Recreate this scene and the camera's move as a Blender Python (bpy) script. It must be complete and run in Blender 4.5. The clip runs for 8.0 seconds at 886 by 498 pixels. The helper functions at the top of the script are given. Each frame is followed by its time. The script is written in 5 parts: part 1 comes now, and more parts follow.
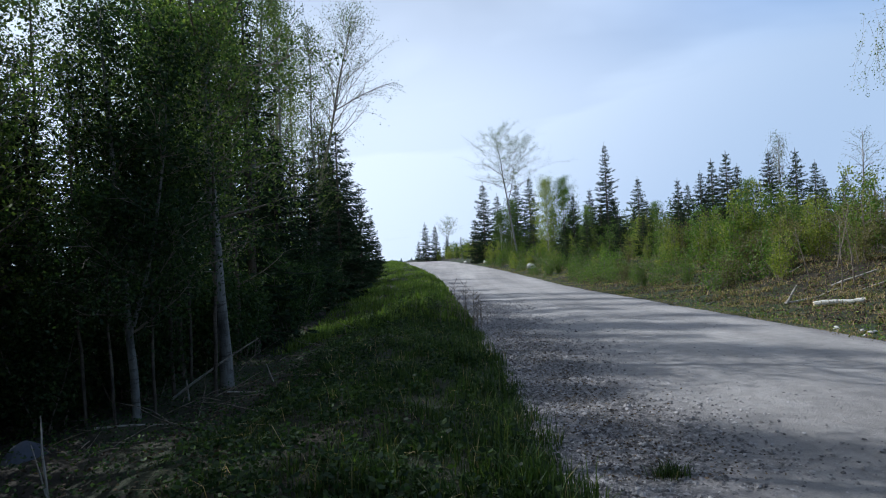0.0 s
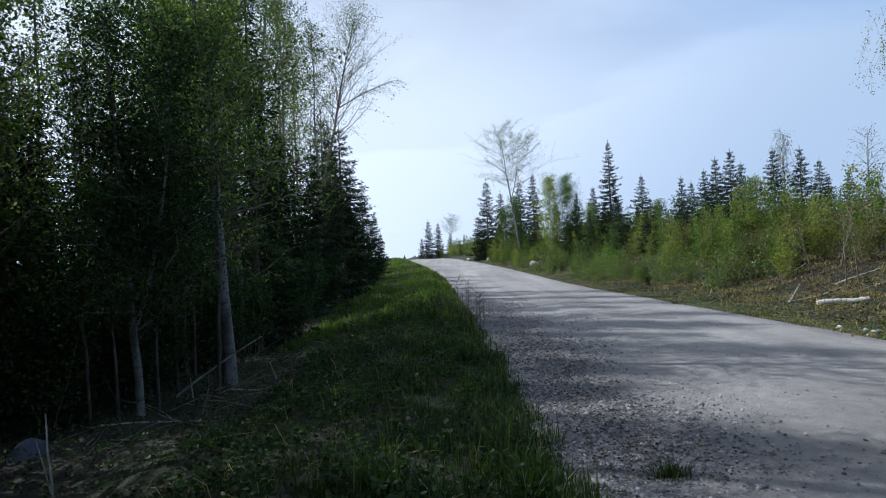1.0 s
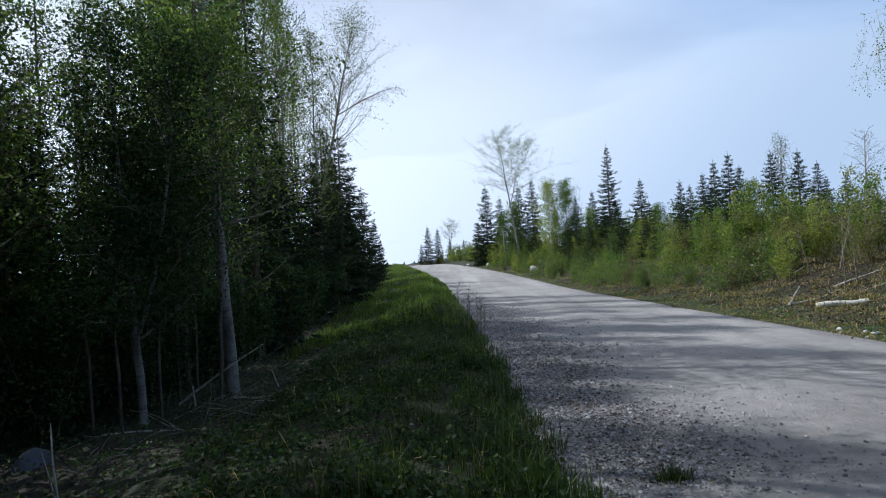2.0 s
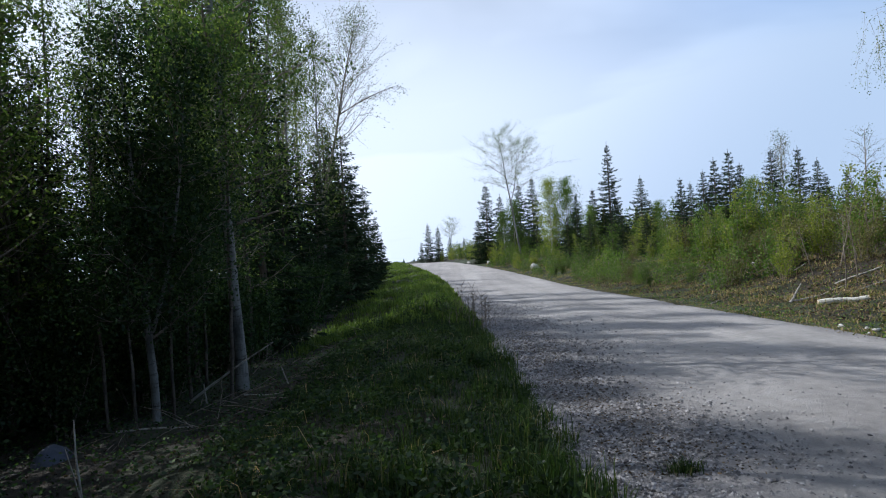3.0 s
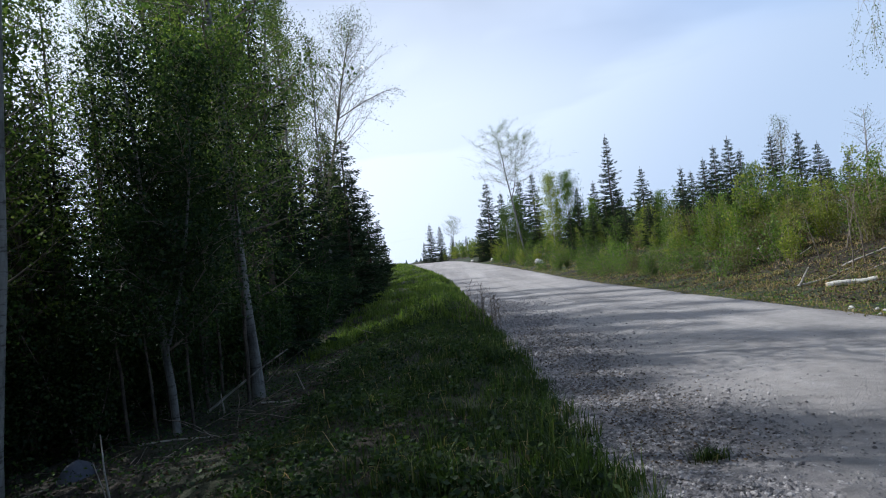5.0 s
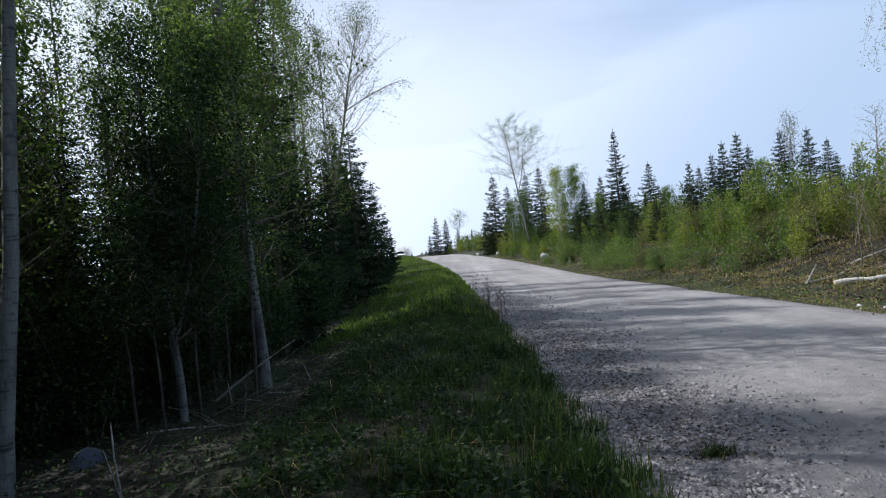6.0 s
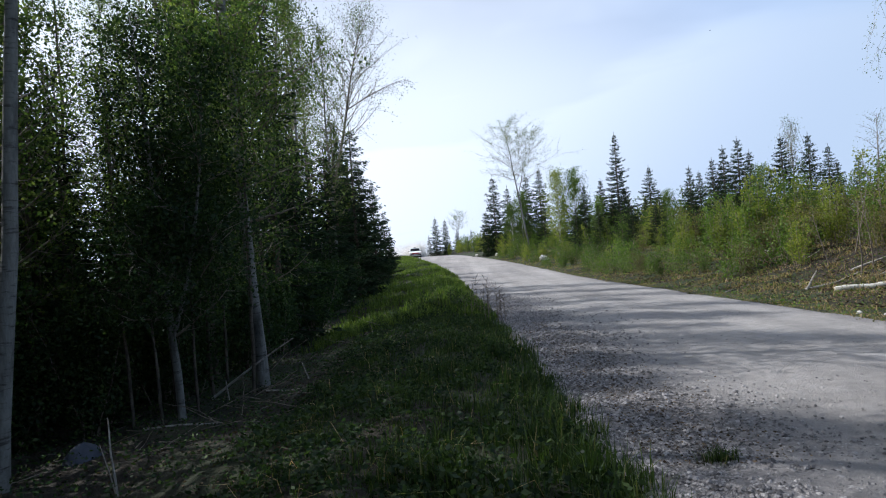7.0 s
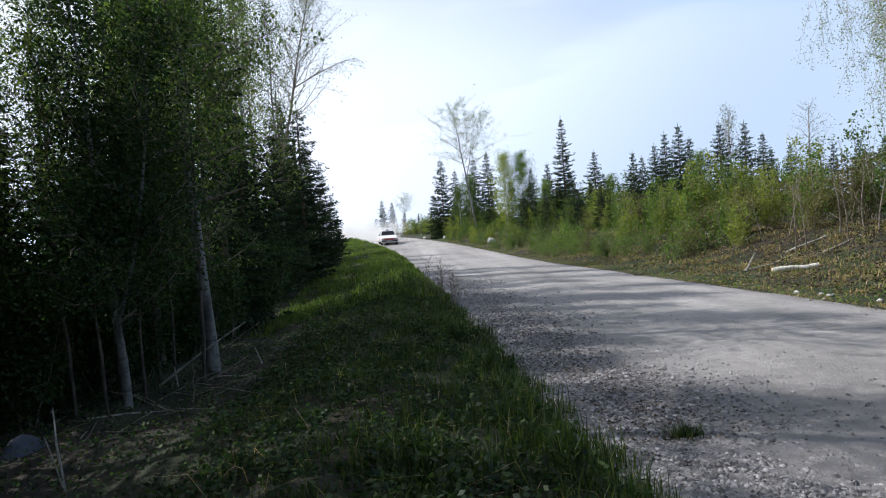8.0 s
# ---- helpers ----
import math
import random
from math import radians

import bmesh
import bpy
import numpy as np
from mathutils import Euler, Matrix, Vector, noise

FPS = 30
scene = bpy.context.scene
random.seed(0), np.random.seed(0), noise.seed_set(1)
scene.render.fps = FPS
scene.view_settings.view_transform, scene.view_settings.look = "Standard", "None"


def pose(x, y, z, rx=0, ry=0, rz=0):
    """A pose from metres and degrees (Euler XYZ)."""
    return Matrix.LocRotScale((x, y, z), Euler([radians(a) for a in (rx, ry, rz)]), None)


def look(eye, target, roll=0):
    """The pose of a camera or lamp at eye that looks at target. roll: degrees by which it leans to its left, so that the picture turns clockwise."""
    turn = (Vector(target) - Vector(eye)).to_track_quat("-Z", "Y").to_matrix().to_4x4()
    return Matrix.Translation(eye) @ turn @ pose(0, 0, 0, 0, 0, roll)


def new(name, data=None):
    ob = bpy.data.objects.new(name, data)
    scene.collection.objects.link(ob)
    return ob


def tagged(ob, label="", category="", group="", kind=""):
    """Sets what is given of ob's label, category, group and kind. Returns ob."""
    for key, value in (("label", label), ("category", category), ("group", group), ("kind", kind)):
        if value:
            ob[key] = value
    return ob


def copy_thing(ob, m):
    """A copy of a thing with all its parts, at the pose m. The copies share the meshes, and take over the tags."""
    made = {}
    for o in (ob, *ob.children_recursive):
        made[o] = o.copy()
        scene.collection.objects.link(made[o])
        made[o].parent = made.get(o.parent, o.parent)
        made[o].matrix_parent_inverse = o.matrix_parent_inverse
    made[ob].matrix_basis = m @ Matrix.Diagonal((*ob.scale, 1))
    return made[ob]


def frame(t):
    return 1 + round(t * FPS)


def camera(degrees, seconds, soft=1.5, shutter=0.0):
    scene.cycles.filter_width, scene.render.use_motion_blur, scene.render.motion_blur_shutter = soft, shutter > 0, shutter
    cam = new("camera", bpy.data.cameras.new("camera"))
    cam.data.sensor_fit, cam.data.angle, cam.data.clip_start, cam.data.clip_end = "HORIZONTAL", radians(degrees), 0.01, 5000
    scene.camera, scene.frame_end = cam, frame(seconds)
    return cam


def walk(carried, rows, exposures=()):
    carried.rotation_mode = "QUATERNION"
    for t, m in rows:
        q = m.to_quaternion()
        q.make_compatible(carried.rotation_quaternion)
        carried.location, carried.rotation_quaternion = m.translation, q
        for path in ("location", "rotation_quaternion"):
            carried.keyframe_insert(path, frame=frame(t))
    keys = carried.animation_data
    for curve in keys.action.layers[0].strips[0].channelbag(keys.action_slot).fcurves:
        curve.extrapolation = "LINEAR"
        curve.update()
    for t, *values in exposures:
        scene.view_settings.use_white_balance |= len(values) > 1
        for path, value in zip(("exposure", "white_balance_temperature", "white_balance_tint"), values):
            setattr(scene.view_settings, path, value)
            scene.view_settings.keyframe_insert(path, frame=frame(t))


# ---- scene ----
cam = camera(71.4, 8.0, soft=1.1)
PATH = [
    (0, (-0.241, -0.483, 1.535), (-0.24, 1.517, 1.577), -2.7),
    (0.5, (-0.227, -0.487, 1.558), (-0.233, 1.513, 1.589), -2.8),
    (1, (-0.231, -0.499, 1.559), (-0.241, 1.5, 1.592), -2.6),
    (1.5, (-0.22, -0.503, 1.563), (-0.229, 1.496, 1.615), -3.0),
    (3, (-0.373, -0.677, 1.59), (-0.379, 1.322, 1.634), -3.3),
    (3.5, (-0.418, -0.704, 1.608), (-0.43, 1.296, 1.647), -4.9),
    (4, (-0.44, -0.721, 1.613), (-0.433, 1.278, 1.659), -5.7),
    (4.5, (-0.463, -0.722, 1.608), (-0.471, 1.277, 1.657), -6.0),
    (6, (-0.521, -0.743, 1.622), (-0.553, 1.257, 1.643), -5.2),
    (6.5, (-0.521, -0.726, 1.617), (-0.559, 1.273, 1.637), -4.6),
    (7, (-0.554, -0.711, 1.612), (-0.582, 1.288, 1.635), -4.3),
    (7.5, (-0.633, -0.697, 1.568), (-0.571, 1.302, 1.568), -3.8),
    (8, (-0.739, -0.62, 1.612), (-0.597, 1.374, 1.566), -4.2),
]
walk(cam, [(t, look(eye, target, roll)) for t, eye, target, roll in PATH],
     [(0.0, 0.22, 5450, 7), (3.0, 0.33, 5600, 8), (7.0, 0.42, 5750, 9), (8.0, 0.56, 5850, 9)])

# ---- world, sun ----
SUN_AZ, SUN_EL = -71.0, 41.0     # degrees: left of straight ahead, above the ground
sun_dir = Vector((math.sin(radians(SUN_AZ)) * math.cos(radians(SUN_EL)), math.cos(radians(SUN_AZ)) * math.cos(radians(SUN_EL)), math.sin(radians(SUN_EL))))
sun = new("sun", bpy.data.lights.new("sun", "SUN"))
sun.data.energy, sun.data.angle, sun.data.color = 5.0, radians(0.55), (1.0, 0.95, 0.88)
sun.matrix_world = look(sun_dir * 100, (0, 0, 0))

world = bpy.data.worlds.new("sky")
scene.world = world
world.use_nodes = True
wn, wl = world.node_tree.nodes, world.node_tree.links
wn.clear()
sky = wn.new("ShaderNodeTexSky")
sky.sky_type, sky.sun_disc = "NISHITA", False
sky.sun_elevation, sky.sun_rotation = radians(SUN_EL), radians(SUN_AZ)
sky.air_density, sky.dust_density, sky.ozone_density = 1.0, 1.0, 2.0
coord = wn.new("ShaderNodeTexCoord")
sep = wn.new("ShaderNodeSeparateXYZ")
wl.new(coord.outputs["Generated"], sep.inputs[0])
lift = wn.new("ShaderNodeMath"); lift.operation = "ADD"; lift.inputs[1].default_value = 0.16
wl.new(sep.outputs["Z"], lift.inputs[0])
flat = []
for axis in "XY":
    d = wn.new("ShaderNodeMath"); d.operation = "DIVIDE"
    wl.new(sep.outputs[axis], d.inputs[0]); wl.new(lift.outputs[0], d.inputs[1])
    flat.append(d)
deck = wn.new("ShaderNodeCombineXYZ")
wl.new(flat[0].outputs[0], deck.inputs[0]); wl.new(flat[1].outputs[0], deck.inputs[1])
cl = wn.new("ShaderNodeTexNoise")
cl.inputs["Scale"].default_value, cl.inputs["Detail"].default_value, cl.inputs["Roughness"].default_value = 0.55, 5.0, 0.5
cl.inputs["Distortion"].default_value = 0.4
stretch = wn.new("ShaderNodeMapping")
stretch.inputs["Scale"].default_value = (0.7, 1.0, 1.0)
stretch.inputs["Location"].default_value = (1.9, 0.35, 0.0)
wl.new(deck.outputs[0], stretch.inputs["Vector"]); wl.new(stretch.outputs[0], cl.inputs["Vector"])
veil = wn.new("ShaderNodeValToRGB")
veil.color_ramp.elements[0].position, veil.color_ramp.elements[0].color = 0.36, (0.28, 0.28, 0.28, 1)
veil.color_ramp.elements[1].position, veil.color_ramp.elements[1].color = 0.62, (0.92, 0.92, 0.92, 1)
wl.new(cl.outputs["Fac"], veil.inputs[0])
low_sky = wn.new("ShaderNodeMapRange"); low_sky.interpolation_type = "SMOOTHSTEP"
for key, v in (("From Min", 0.20), ("From Max", 0.55), ("To Min", 1.0), ("To Max", 0.1)):
    low_sky.inputs[key].default_value = v
wl.new(sep.outputs["Z"], low_sky.inputs["Value"])
cover = wn.new("ShaderNodeMath"); cover.operation = "MULTIPLY_ADD"; cover.inputs[1].default_value = 0.62; cover.use_clamp = True
wl.new(low_sky.outputs["Result"], cover.inputs[0])
white = wn.new("ShaderNodeMix"); white.data_type = "RGBA"
# thin cloud scatters forward: it is brightest towards the sun
aim = wn.new("ShaderNodeVectorMath"); aim.operation = "DOT_PRODUCT"; aim.inputs[1].default_value = sun_dir
wl.new(coord.outputs["Generated"], aim.inputs[0])
glow = wn.new("ShaderNodeMapRange"); glow.interpolation_type = "SMOOTHSTEP"
for key, v in (("From Min", -0.10), ("From Max", 0.50), ("To Min", 0.0), ("To Max", 1.0)):
    glow.inputs[key].default_value = v
wl.new(aim.outputs["Value"], glow.inputs["Value"])
# away from the sun the veil is whitish low down and thins to blue above a ragged edge
ragged = wn.new("ShaderNodeMath"); ragged.operation = "MULTIPLY_ADD"; ragged.inputs[1].default_value = -0.22
wl.new(cl.outputs["Fac"], ragged.inputs[0]); wl.new(sep.outputs["Z"], ragged.inputs[2])
edge_of_blue = wn.new("ShaderNodeMapRange"); edge_of_blue.interpolation_type = "SMOOTHSTEP"
for key, v in (("From Min", 0.15), ("From Max", 0.30), ("To Min", 0.0), ("To Max", 1.0)):
    edge_of_blue.inputs[key].default_value = v
wl.new(ragged.outputs[0], edge_of_blue.inputs["Value"])
shade_side = wn.new("ShaderNodeMix"); shade_side.data_type = "RGBA"
shade_side.inputs["A"].default_value, shade_side.inputs["B"].default_value = (7.4, 8.6, 10.4, 1), (3.2, 5.5, 9.6, 1)
wl.new(edge_of_blue.outputs["Result"], shade_side.inputs["Factor"])
lit = wn.new("ShaderNodeMix"); lit.data_type = "RGBA"
lit.inputs["B"].default_value = (13.6, 13.9, 14.8, 1)
wl.new(shade_side.outputs["Result"], lit.inputs["A"])
wl.new(glow.outputs["Result"], lit.inputs["Factor"]); wl.new(lit.outputs["Result"], white.inputs["B"])
wl.new(veil.outputs[0], cover.inputs[2]); wl.new(cover.outputs[0], white.inputs["Factor"]); wl.new(sky.outputs[0], white.inputs["A"])
back = wn.new("ShaderNodeBackground"); back.inputs["Strength"].default_value = 0.060
wl.new(white.outputs["Result"], back.inputs[0])
out = wn.new("ShaderNodeOutputWorld")
wl.new(back.outputs[0], out.inputs[0])


# ---- materials ----
def material(name, build):
    m = bpy.data.materials.new(name)
    m.use_nodes = True
    nodes, links = m.node_tree.nodes, m.node_tree.links
    nodes.clear()
    end = nodes.new("ShaderNodeOutputMaterial")
    links.new(build(nodes, links), end.inputs["Surface"])
    return m


def noise_node(nodes, links, scale, detail=4.0, rough=0.6, vec=None):
    n = nodes.new("ShaderNodeTexNoise")
    n.inputs["Scale"].default_value, n.inputs["Detail"].default_value, n.inputs["Roughness"].default_value = scale, detail, rough
    if vec is not None:
        links.new(vec, n.inputs["Vector"])
    return n.outputs["Fac"]


def ramp(nodes, links, fac, stops):
    r = nodes.new("ShaderNodeValToRGB")
    while len(r.color_ramp.elements) < len(stops):
        r.color_ramp.elements.new(0.5)
    for e, (p, c) in zip(r.color_ramp.elements, stops):
        e.position, e.color = p, (*c, 1)
    links.new(fac, r.inputs[0])
    return r.outputs[0]


def mixed(nodes, links, fac, a, b, kind="MIX"):
    m = nodes.new("ShaderNodeMix")
    m.data_type, m.blend_type = "RGBA", kind
    for key, v in (("Factor", fac), ("A", a), ("B", b)):
        if isinstance(v, (int, float)):
            m.inputs[key].default_value = v
        elif isinstance(v, tuple):
            m.inputs[key].default_value = (*v, 1)
        else:
            links.new(v, m.inputs[key])
    return m.outputs["Result"]


def world_place(nodes):
    return nodes.new("ShaderNodeNewGeometry").outputs["Position"]


def object_place(nodes):
    return nodes.new("ShaderNodeTexCoord").outputs["Object"]


def bumped(nodes, links, height, strength, distance):
    b = nodes.new("ShaderNodeBump")
    b.inputs["Strength"].default_value, b.inputs["Distance"].default_value = strength, distance
    links.new(height, b.inputs["Height"])
    return b.outputs[0]


def surface(nodes, links, colour, rough=0.85, metal=0.0, normal=None, spec=0.3):
    p = nodes.new("ShaderNodeBsdfPrincipled")
    p.inputs["Roughness"].default_value, p.inputs["Metallic"].default_value = rough, metal
    p.inputs["Specular IOR Level"].default_value = spec
    if isinstance(colour, tuple):
        p.inputs["Base Color"].default_value = (*colour, 1)
    else:
        links.new(colour, p.inputs["Base Color"])
    if normal is not None:
        links.new(normal, p.inputs["Normal"])
    return p.outputs[0]


def leaf_material(name, stops, through_light=0.4, spread=0.35):
    """Foliage: colour varies leaf by leaf and plant by plant, and light comes through."""
    def build(nodes, links):
        island = nodes.new("ShaderNodeNewGeometry").outputs["Random Per Island"]
        one = ramp(nodes, links, island, stops)
        plant = nodes.new("ShaderNodeObjectInfo").outputs["Random"]
        tone = ramp(nodes, links, plant, [(0.0, (1 - spread, 1 - spread, 1 - spread)), (1.0, (1 + spread * 0.4, 1 + spread * 0.3, 1.0))])
        colour = mixed(nodes, links, 1.0, one, tone, "MULTIPLY")
        d = nodes.new("ShaderNodeBsdfDiffuse"); links.new(colour, d.inputs[0])
        t = nodes.new("ShaderNodeBsdfTranslucent")
        links.new(mixed(nodes, links, 1.0, colour, (1.08, 1.28, 0.7), "MULTIPLY"), t.inputs[0])
        g = nodes.new("ShaderNodeBsdfGlossy"); g.inputs["Roughness"].default_value = 0.6
        a = nodes.new("ShaderNodeMixShader"); a.inputs[0].default_value = through_light
        links.new(d.outputs[0], a.inputs[1]); links.new(t.outputs[0], a.inputs[2])
        b = nodes.new("ShaderNodeMixShader"); b.inputs[0].default_value = 0.018
        links.new(a.outputs[0], b.inputs[1]); links.new(g.outputs[0], b.inputs[2])
        return b.outputs[0]
    return material(name, build)


def bark_material(name, light, dark, scale, amount):
    def build(nodes, links):
        vec = object_place(nodes)
        m = nodes.new("ShaderNodeMapping"); m.inputs["Scale"].default_value = (1, 1, 0.35)
        links.new(vec, m.inputs["Vector"])
        blot = noise_node(nodes, links, scale, 5, 0.65, m.outputs[0])
        fine = noise_node(nodes, links, scale * 9, 3, 0.6, m.outputs[0])
        base = ramp(nodes, links, blot, [(amount - 0.08, dark), (amount + 0.12, light)])
        c = mixed(nodes, links, 0.35, base, ramp(nodes, links, fine, [(0.3, (0.35, 0.35, 0.35)), (0.7, (1, 1, 1))]), "MULTIPLY")
        ring = nodes.new("ShaderNodeMapping"); ring.inputs["Scale"].default_value = (1, 1, 5.5)
        links.new(vec, ring.inputs["Vector"])
        scar = noise_node(nodes, links, 4.2, 4, 0.7, ring.outputs[0])
        c = mixed(nodes, links, 0.8, c, ramp(nodes, links, scar, [(0.36, (0.22, 0.20, 0.18)), (0.46, (1, 1, 1))]), "MULTIPLY")
        return surface(nodes, links, c, 0.9, normal=bumped(nodes, links, mixed(nodes, links, 0.5, fine, blot), 0.9, 0.03))
    return material(name, build)


def gravel_build(nodes, links):
    vec = world_place(nodes)
    big = noise_node(nodes, links, 0.35, 4, 0.6, vec)
    m = nodes.new("ShaderNodeMapping"); m.inputs["Scale"].default_value = (1.3, 0.07, 1)
    links.new(vec, m.inputs["Vector"])
    track = noise_node(nodes, links, 0.9, 3, 0.5, m.outputs[0])
    mid = noise_node(nodes, links, 6.0, 4, 0.7, vec)
    grit = noise_node(nodes, links, 46.0, 5, 0.75, vec)
    fine = noise_node(nodes, links, 110.0, 3, 0.7, vec)
    c = ramp(nodes, links, big, [(0.3, (0.26, 0.238, 0.222)), (0.7, (0.37, 0.342, 0.318))])
    c = mixed(nodes, links, 0.7, c, ramp(nodes, links, track, [(0.35, (0.72, 0.71, 0.70)), (0.62, (1.08, 1.07, 1.05))]), "MULTIPLY")
    c = mixed(nodes, links, 0.55, c, ramp(nodes, links, mid, [(0.3, (0.62, 0.61, 0.60)), (0.65, (1.1, 1.1, 1.1))]), "MULTIPLY")
    c = mixed(nodes, links, 0.5, c, ramp(nodes, links, fine, [(0.3, (0.55, 0.55, 0.56)), (0.7, (1.15, 1.15, 1.13))]), "MULTIPLY")
    loose = nodes.new("ShaderNodeAttribute"); loose.attribute_name = "coarse"
    cell = nodes.new("ShaderNodeTexVoronoi"); cell.inputs["Scale"].default_value = 26.0
    links.new(vec, cell.inputs["Vector"])
    dark = mixed(nodes, links, 0.6, (0.17, 0.155, 0.148), ramp(nodes, links, cell.outputs["Color"], [(0.1, (0.45, 0.45, 0.46)), (0.9, (1.6, 1.58, 1.55))]), "MULTIPLY")
    c = mixed(nodes, links, loose.outputs["Fac"], c, dark)
    h = nodes.new("ShaderNodeMath"); h.operation = "ADD"
    links.new(grit, h.inputs[0]); links.new(mid, h.inputs[1])
    return surface(nodes, links, c, 0.92, normal=bumped(nodes, links, h.outputs[0], 0.9, 0.03))


def soil_build(nodes, links):
    vec = world_place(nodes)
    big = noise_node(nodes, links, 0.22, 5, 0.6, vec)
    mid = noise_node(nodes, links, 2.6, 5, 0.7, vec)
    fine = noise_node(nodes, links, 38.0, 4, 0.7, vec)
    c = ramp(nodes, links, mid, [(0.25, (0.012, 0.009, 0.007)), (0.5, (0.024, 0.019, 0.011)), (0.75, (0.055, 0.040, 0.024))])
    c = mixed(nodes, links, ramp(nodes, links, big, [(0.42, (0, 0, 0)), (0.6, (0.75, 0.75, 0.75))]), c, (0.034, 0.050, 0.016))
    c = mixed(nodes, links, 0.6, c, ramp(nodes, links, fine, [(0.3, (0.45, 0.45, 0.45)), (0.7, (1.2, 1.2, 1.2))]), "MULTIPLY")
    return surface(nodes, links, c, 0.95, normal=bumped(nodes, links, fine, 0.8, 0.05))


def stone_build(light, dark):
    def build(nodes, links):
        vec = world_place(nodes)
        isl = nodes.new("ShaderNodeNewGeometry").outputs["Random Per Island"]
        c = ramp(nodes, links, isl, [(0.0, dark), (0.6, tuple((a + b) / 2 for a, b in zip(light, dark))), (1.0, light)])
        f = noise_node(nodes, links, 55.0, 4, 0.7, vec)
        b = noise_node(nodes, links, 7.0, 4, 0.7, vec)
        c = mixed(nodes, links, 0.6, c, ramp(nodes, links, b, [(0.3, (0.6, 0.6, 0.62)), (0.7, (1.15, 1.13, 1.1))]), "MULTIPLY")
        return surface(nodes, links, c, 0.85, normal=bumped(nodes, links, f, 0.5, 0.01))
    return build


def plain(colour, rough=0.5, metal=0.0, spec=0.5, dirt=0.3):
    def build(nodes, links):
        n = noise_node(nodes, links, 5.0, 4, 0.7, object_place(nodes))
        c = mixed(nodes, links, dirt, colour, ramp(nodes, links, n, [(0.3, (0.5, 0.48, 0.45)), (0.7, (1, 1, 1))]), "MULTIPLY")
        return surface(nodes, links, c, rough, metal, spec=spec)
    return build


def dust_build(nodes, links):
    d = nodes.new("ShaderNodeBsdfDiffuse"); d.inputs[0].default_value = (0.80, 0.77, 0.73, 1)
    t = nodes.new("ShaderNodeBsdfTranslucent"); t.inputs[0].default_value = (0.85, 0.83, 0.80, 1)
    a = nodes.new("ShaderNodeMixShader"); a.inputs[0].default_value = 0.5
    links.new(d.outputs[0], a.inputs[1]); links.new(t.outputs[0], a.inputs[2])
    return a.outputs[0]


M_GRAVEL = material("gravel", gravel_build)
M_SOIL = material("soil", soil_build)
M_PEBBLE = material("pebble", stone_build((0.38, 0.355, 0.34), (0.07, 0.064, 0.064)))
M_BOULDER = material("boulder", stone_build((0.07, 0.076, 0.095), (0.04, 0.044, 0.055)))
M_PALE_STONE = material("pale_stone", stone_build((0.52, 0.49, 0.45), (0.36, 0.34, 0.31)))
M_BARK_GREY = bark_material("aspen_bark", (0.21, 0.20, 0.175), (0.06, 0.056, 0.048), 3.5, 0.42)
M_BARK_BIRCH = bark_material("birch_bark", (0.52, 0.50, 0.46), (0.09, 0.08, 0.07), 4.0, 0.45)
M_BARK_DARK = bark_material("dark_bark", (0.15, 0.115, 0.085), (0.05, 0.04, 0.03), 5.0, 0.5)
M_TWIG = bark_material("twig_bark", (0.26, 0.21, 0.16), (0.10, 0.08, 0.065), 6.0, 0.45)
M_DEADWOOD = bark_material("dead_wood", (0.42, 0.38, 0.32), (0.19, 0.16, 0.13), 5.0, 0.45)
M_LOG = bark_material("log_bark", (0.58, 0.54, 0.46), (0.20, 0.16, 0.12), 5.0, 0.40)
M_LOG_END = material("log_end", plain((0.66, 0.52, 0.34), 0.85))
M_ASPEN = leaf_material("aspen_leaf", [(0.0, (0.042, 0.070, 0.022)), (0.6, (0.082, 0.120, 0.034)), (1.0, (0.20, 0.225, 0.062))], 0.5)
# leaf green kept darker, with the wood's shade put into the colour
M_SHADE_LEAF = leaf_material("shaded_leaf", [(0.0, (0.020, 0.038, 0.014)), (0.6, (0.036, 0.066, 0.020)), (1.0, (0.085, 0.125, 0.034))], 0.36)
M_BIRCH = leaf_material("birch_leaf", [(0.0, (0.08, 0.115, 0.03)), (0.6, (0.13, 0.17, 0.045)), (1.0, (0.21, 0.23, 0.08))], 0.45)
M_WILLOW = leaf_material("willow_leaf", [(0.0, (0.12, 0.16, 0.02)), (0.6, (0.20, 0.235, 0.03)), (1.0, (0.31, 0.31, 0.05))], 0.4, 0.3)
M_SAPLING = leaf_material("sapling_leaf", [(0.0, (0.05, 0.09, 0.016)), (0.6, (0.095, 0.155, 0.022)), (1.0, (0.17, 0.225, 0.035))], 0.4)
M_BROWN_LEAF = leaf_material("budding_leaf", [(0.0, (0.075, 0.07, 0.025)), (0.6, (0.13, 0.12, 0.04)), (1.0, (0.20, 0.17, 0.055))], 0.35)
M_NEEDLE = leaf_material("spruce_needle", [(0.0, (0.018, 0.034, 0.017)), (0.7, (0.035, 0.060, 0.028)), (1.0, (0.065, 0.095, 0.040))], 0.12)
# verge grass in two tones: this copy is darkened for the shaded near part
M_SHADED_GRASS = leaf_material("shaded_grass", [(0.0, (0.018, 0.034, 0.010)), (0.6, (0.036, 0.062, 0.015)), (0.93, (0.075, 0.105, 0.022)), (1.0, (0.20, 0.16, 0.09))], 0.45)
# brighter copy of the grass, with sunlight put into the far verge's colour
M_SUNLIT_GRASS = leaf_material("sunlit_grass", [(0.0, (0.05, 0.08, 0.015)), (0.6, (0.10, 0.145, 0.025)), (1.0, (0.19, 0.22, 0.05))], 0.5)
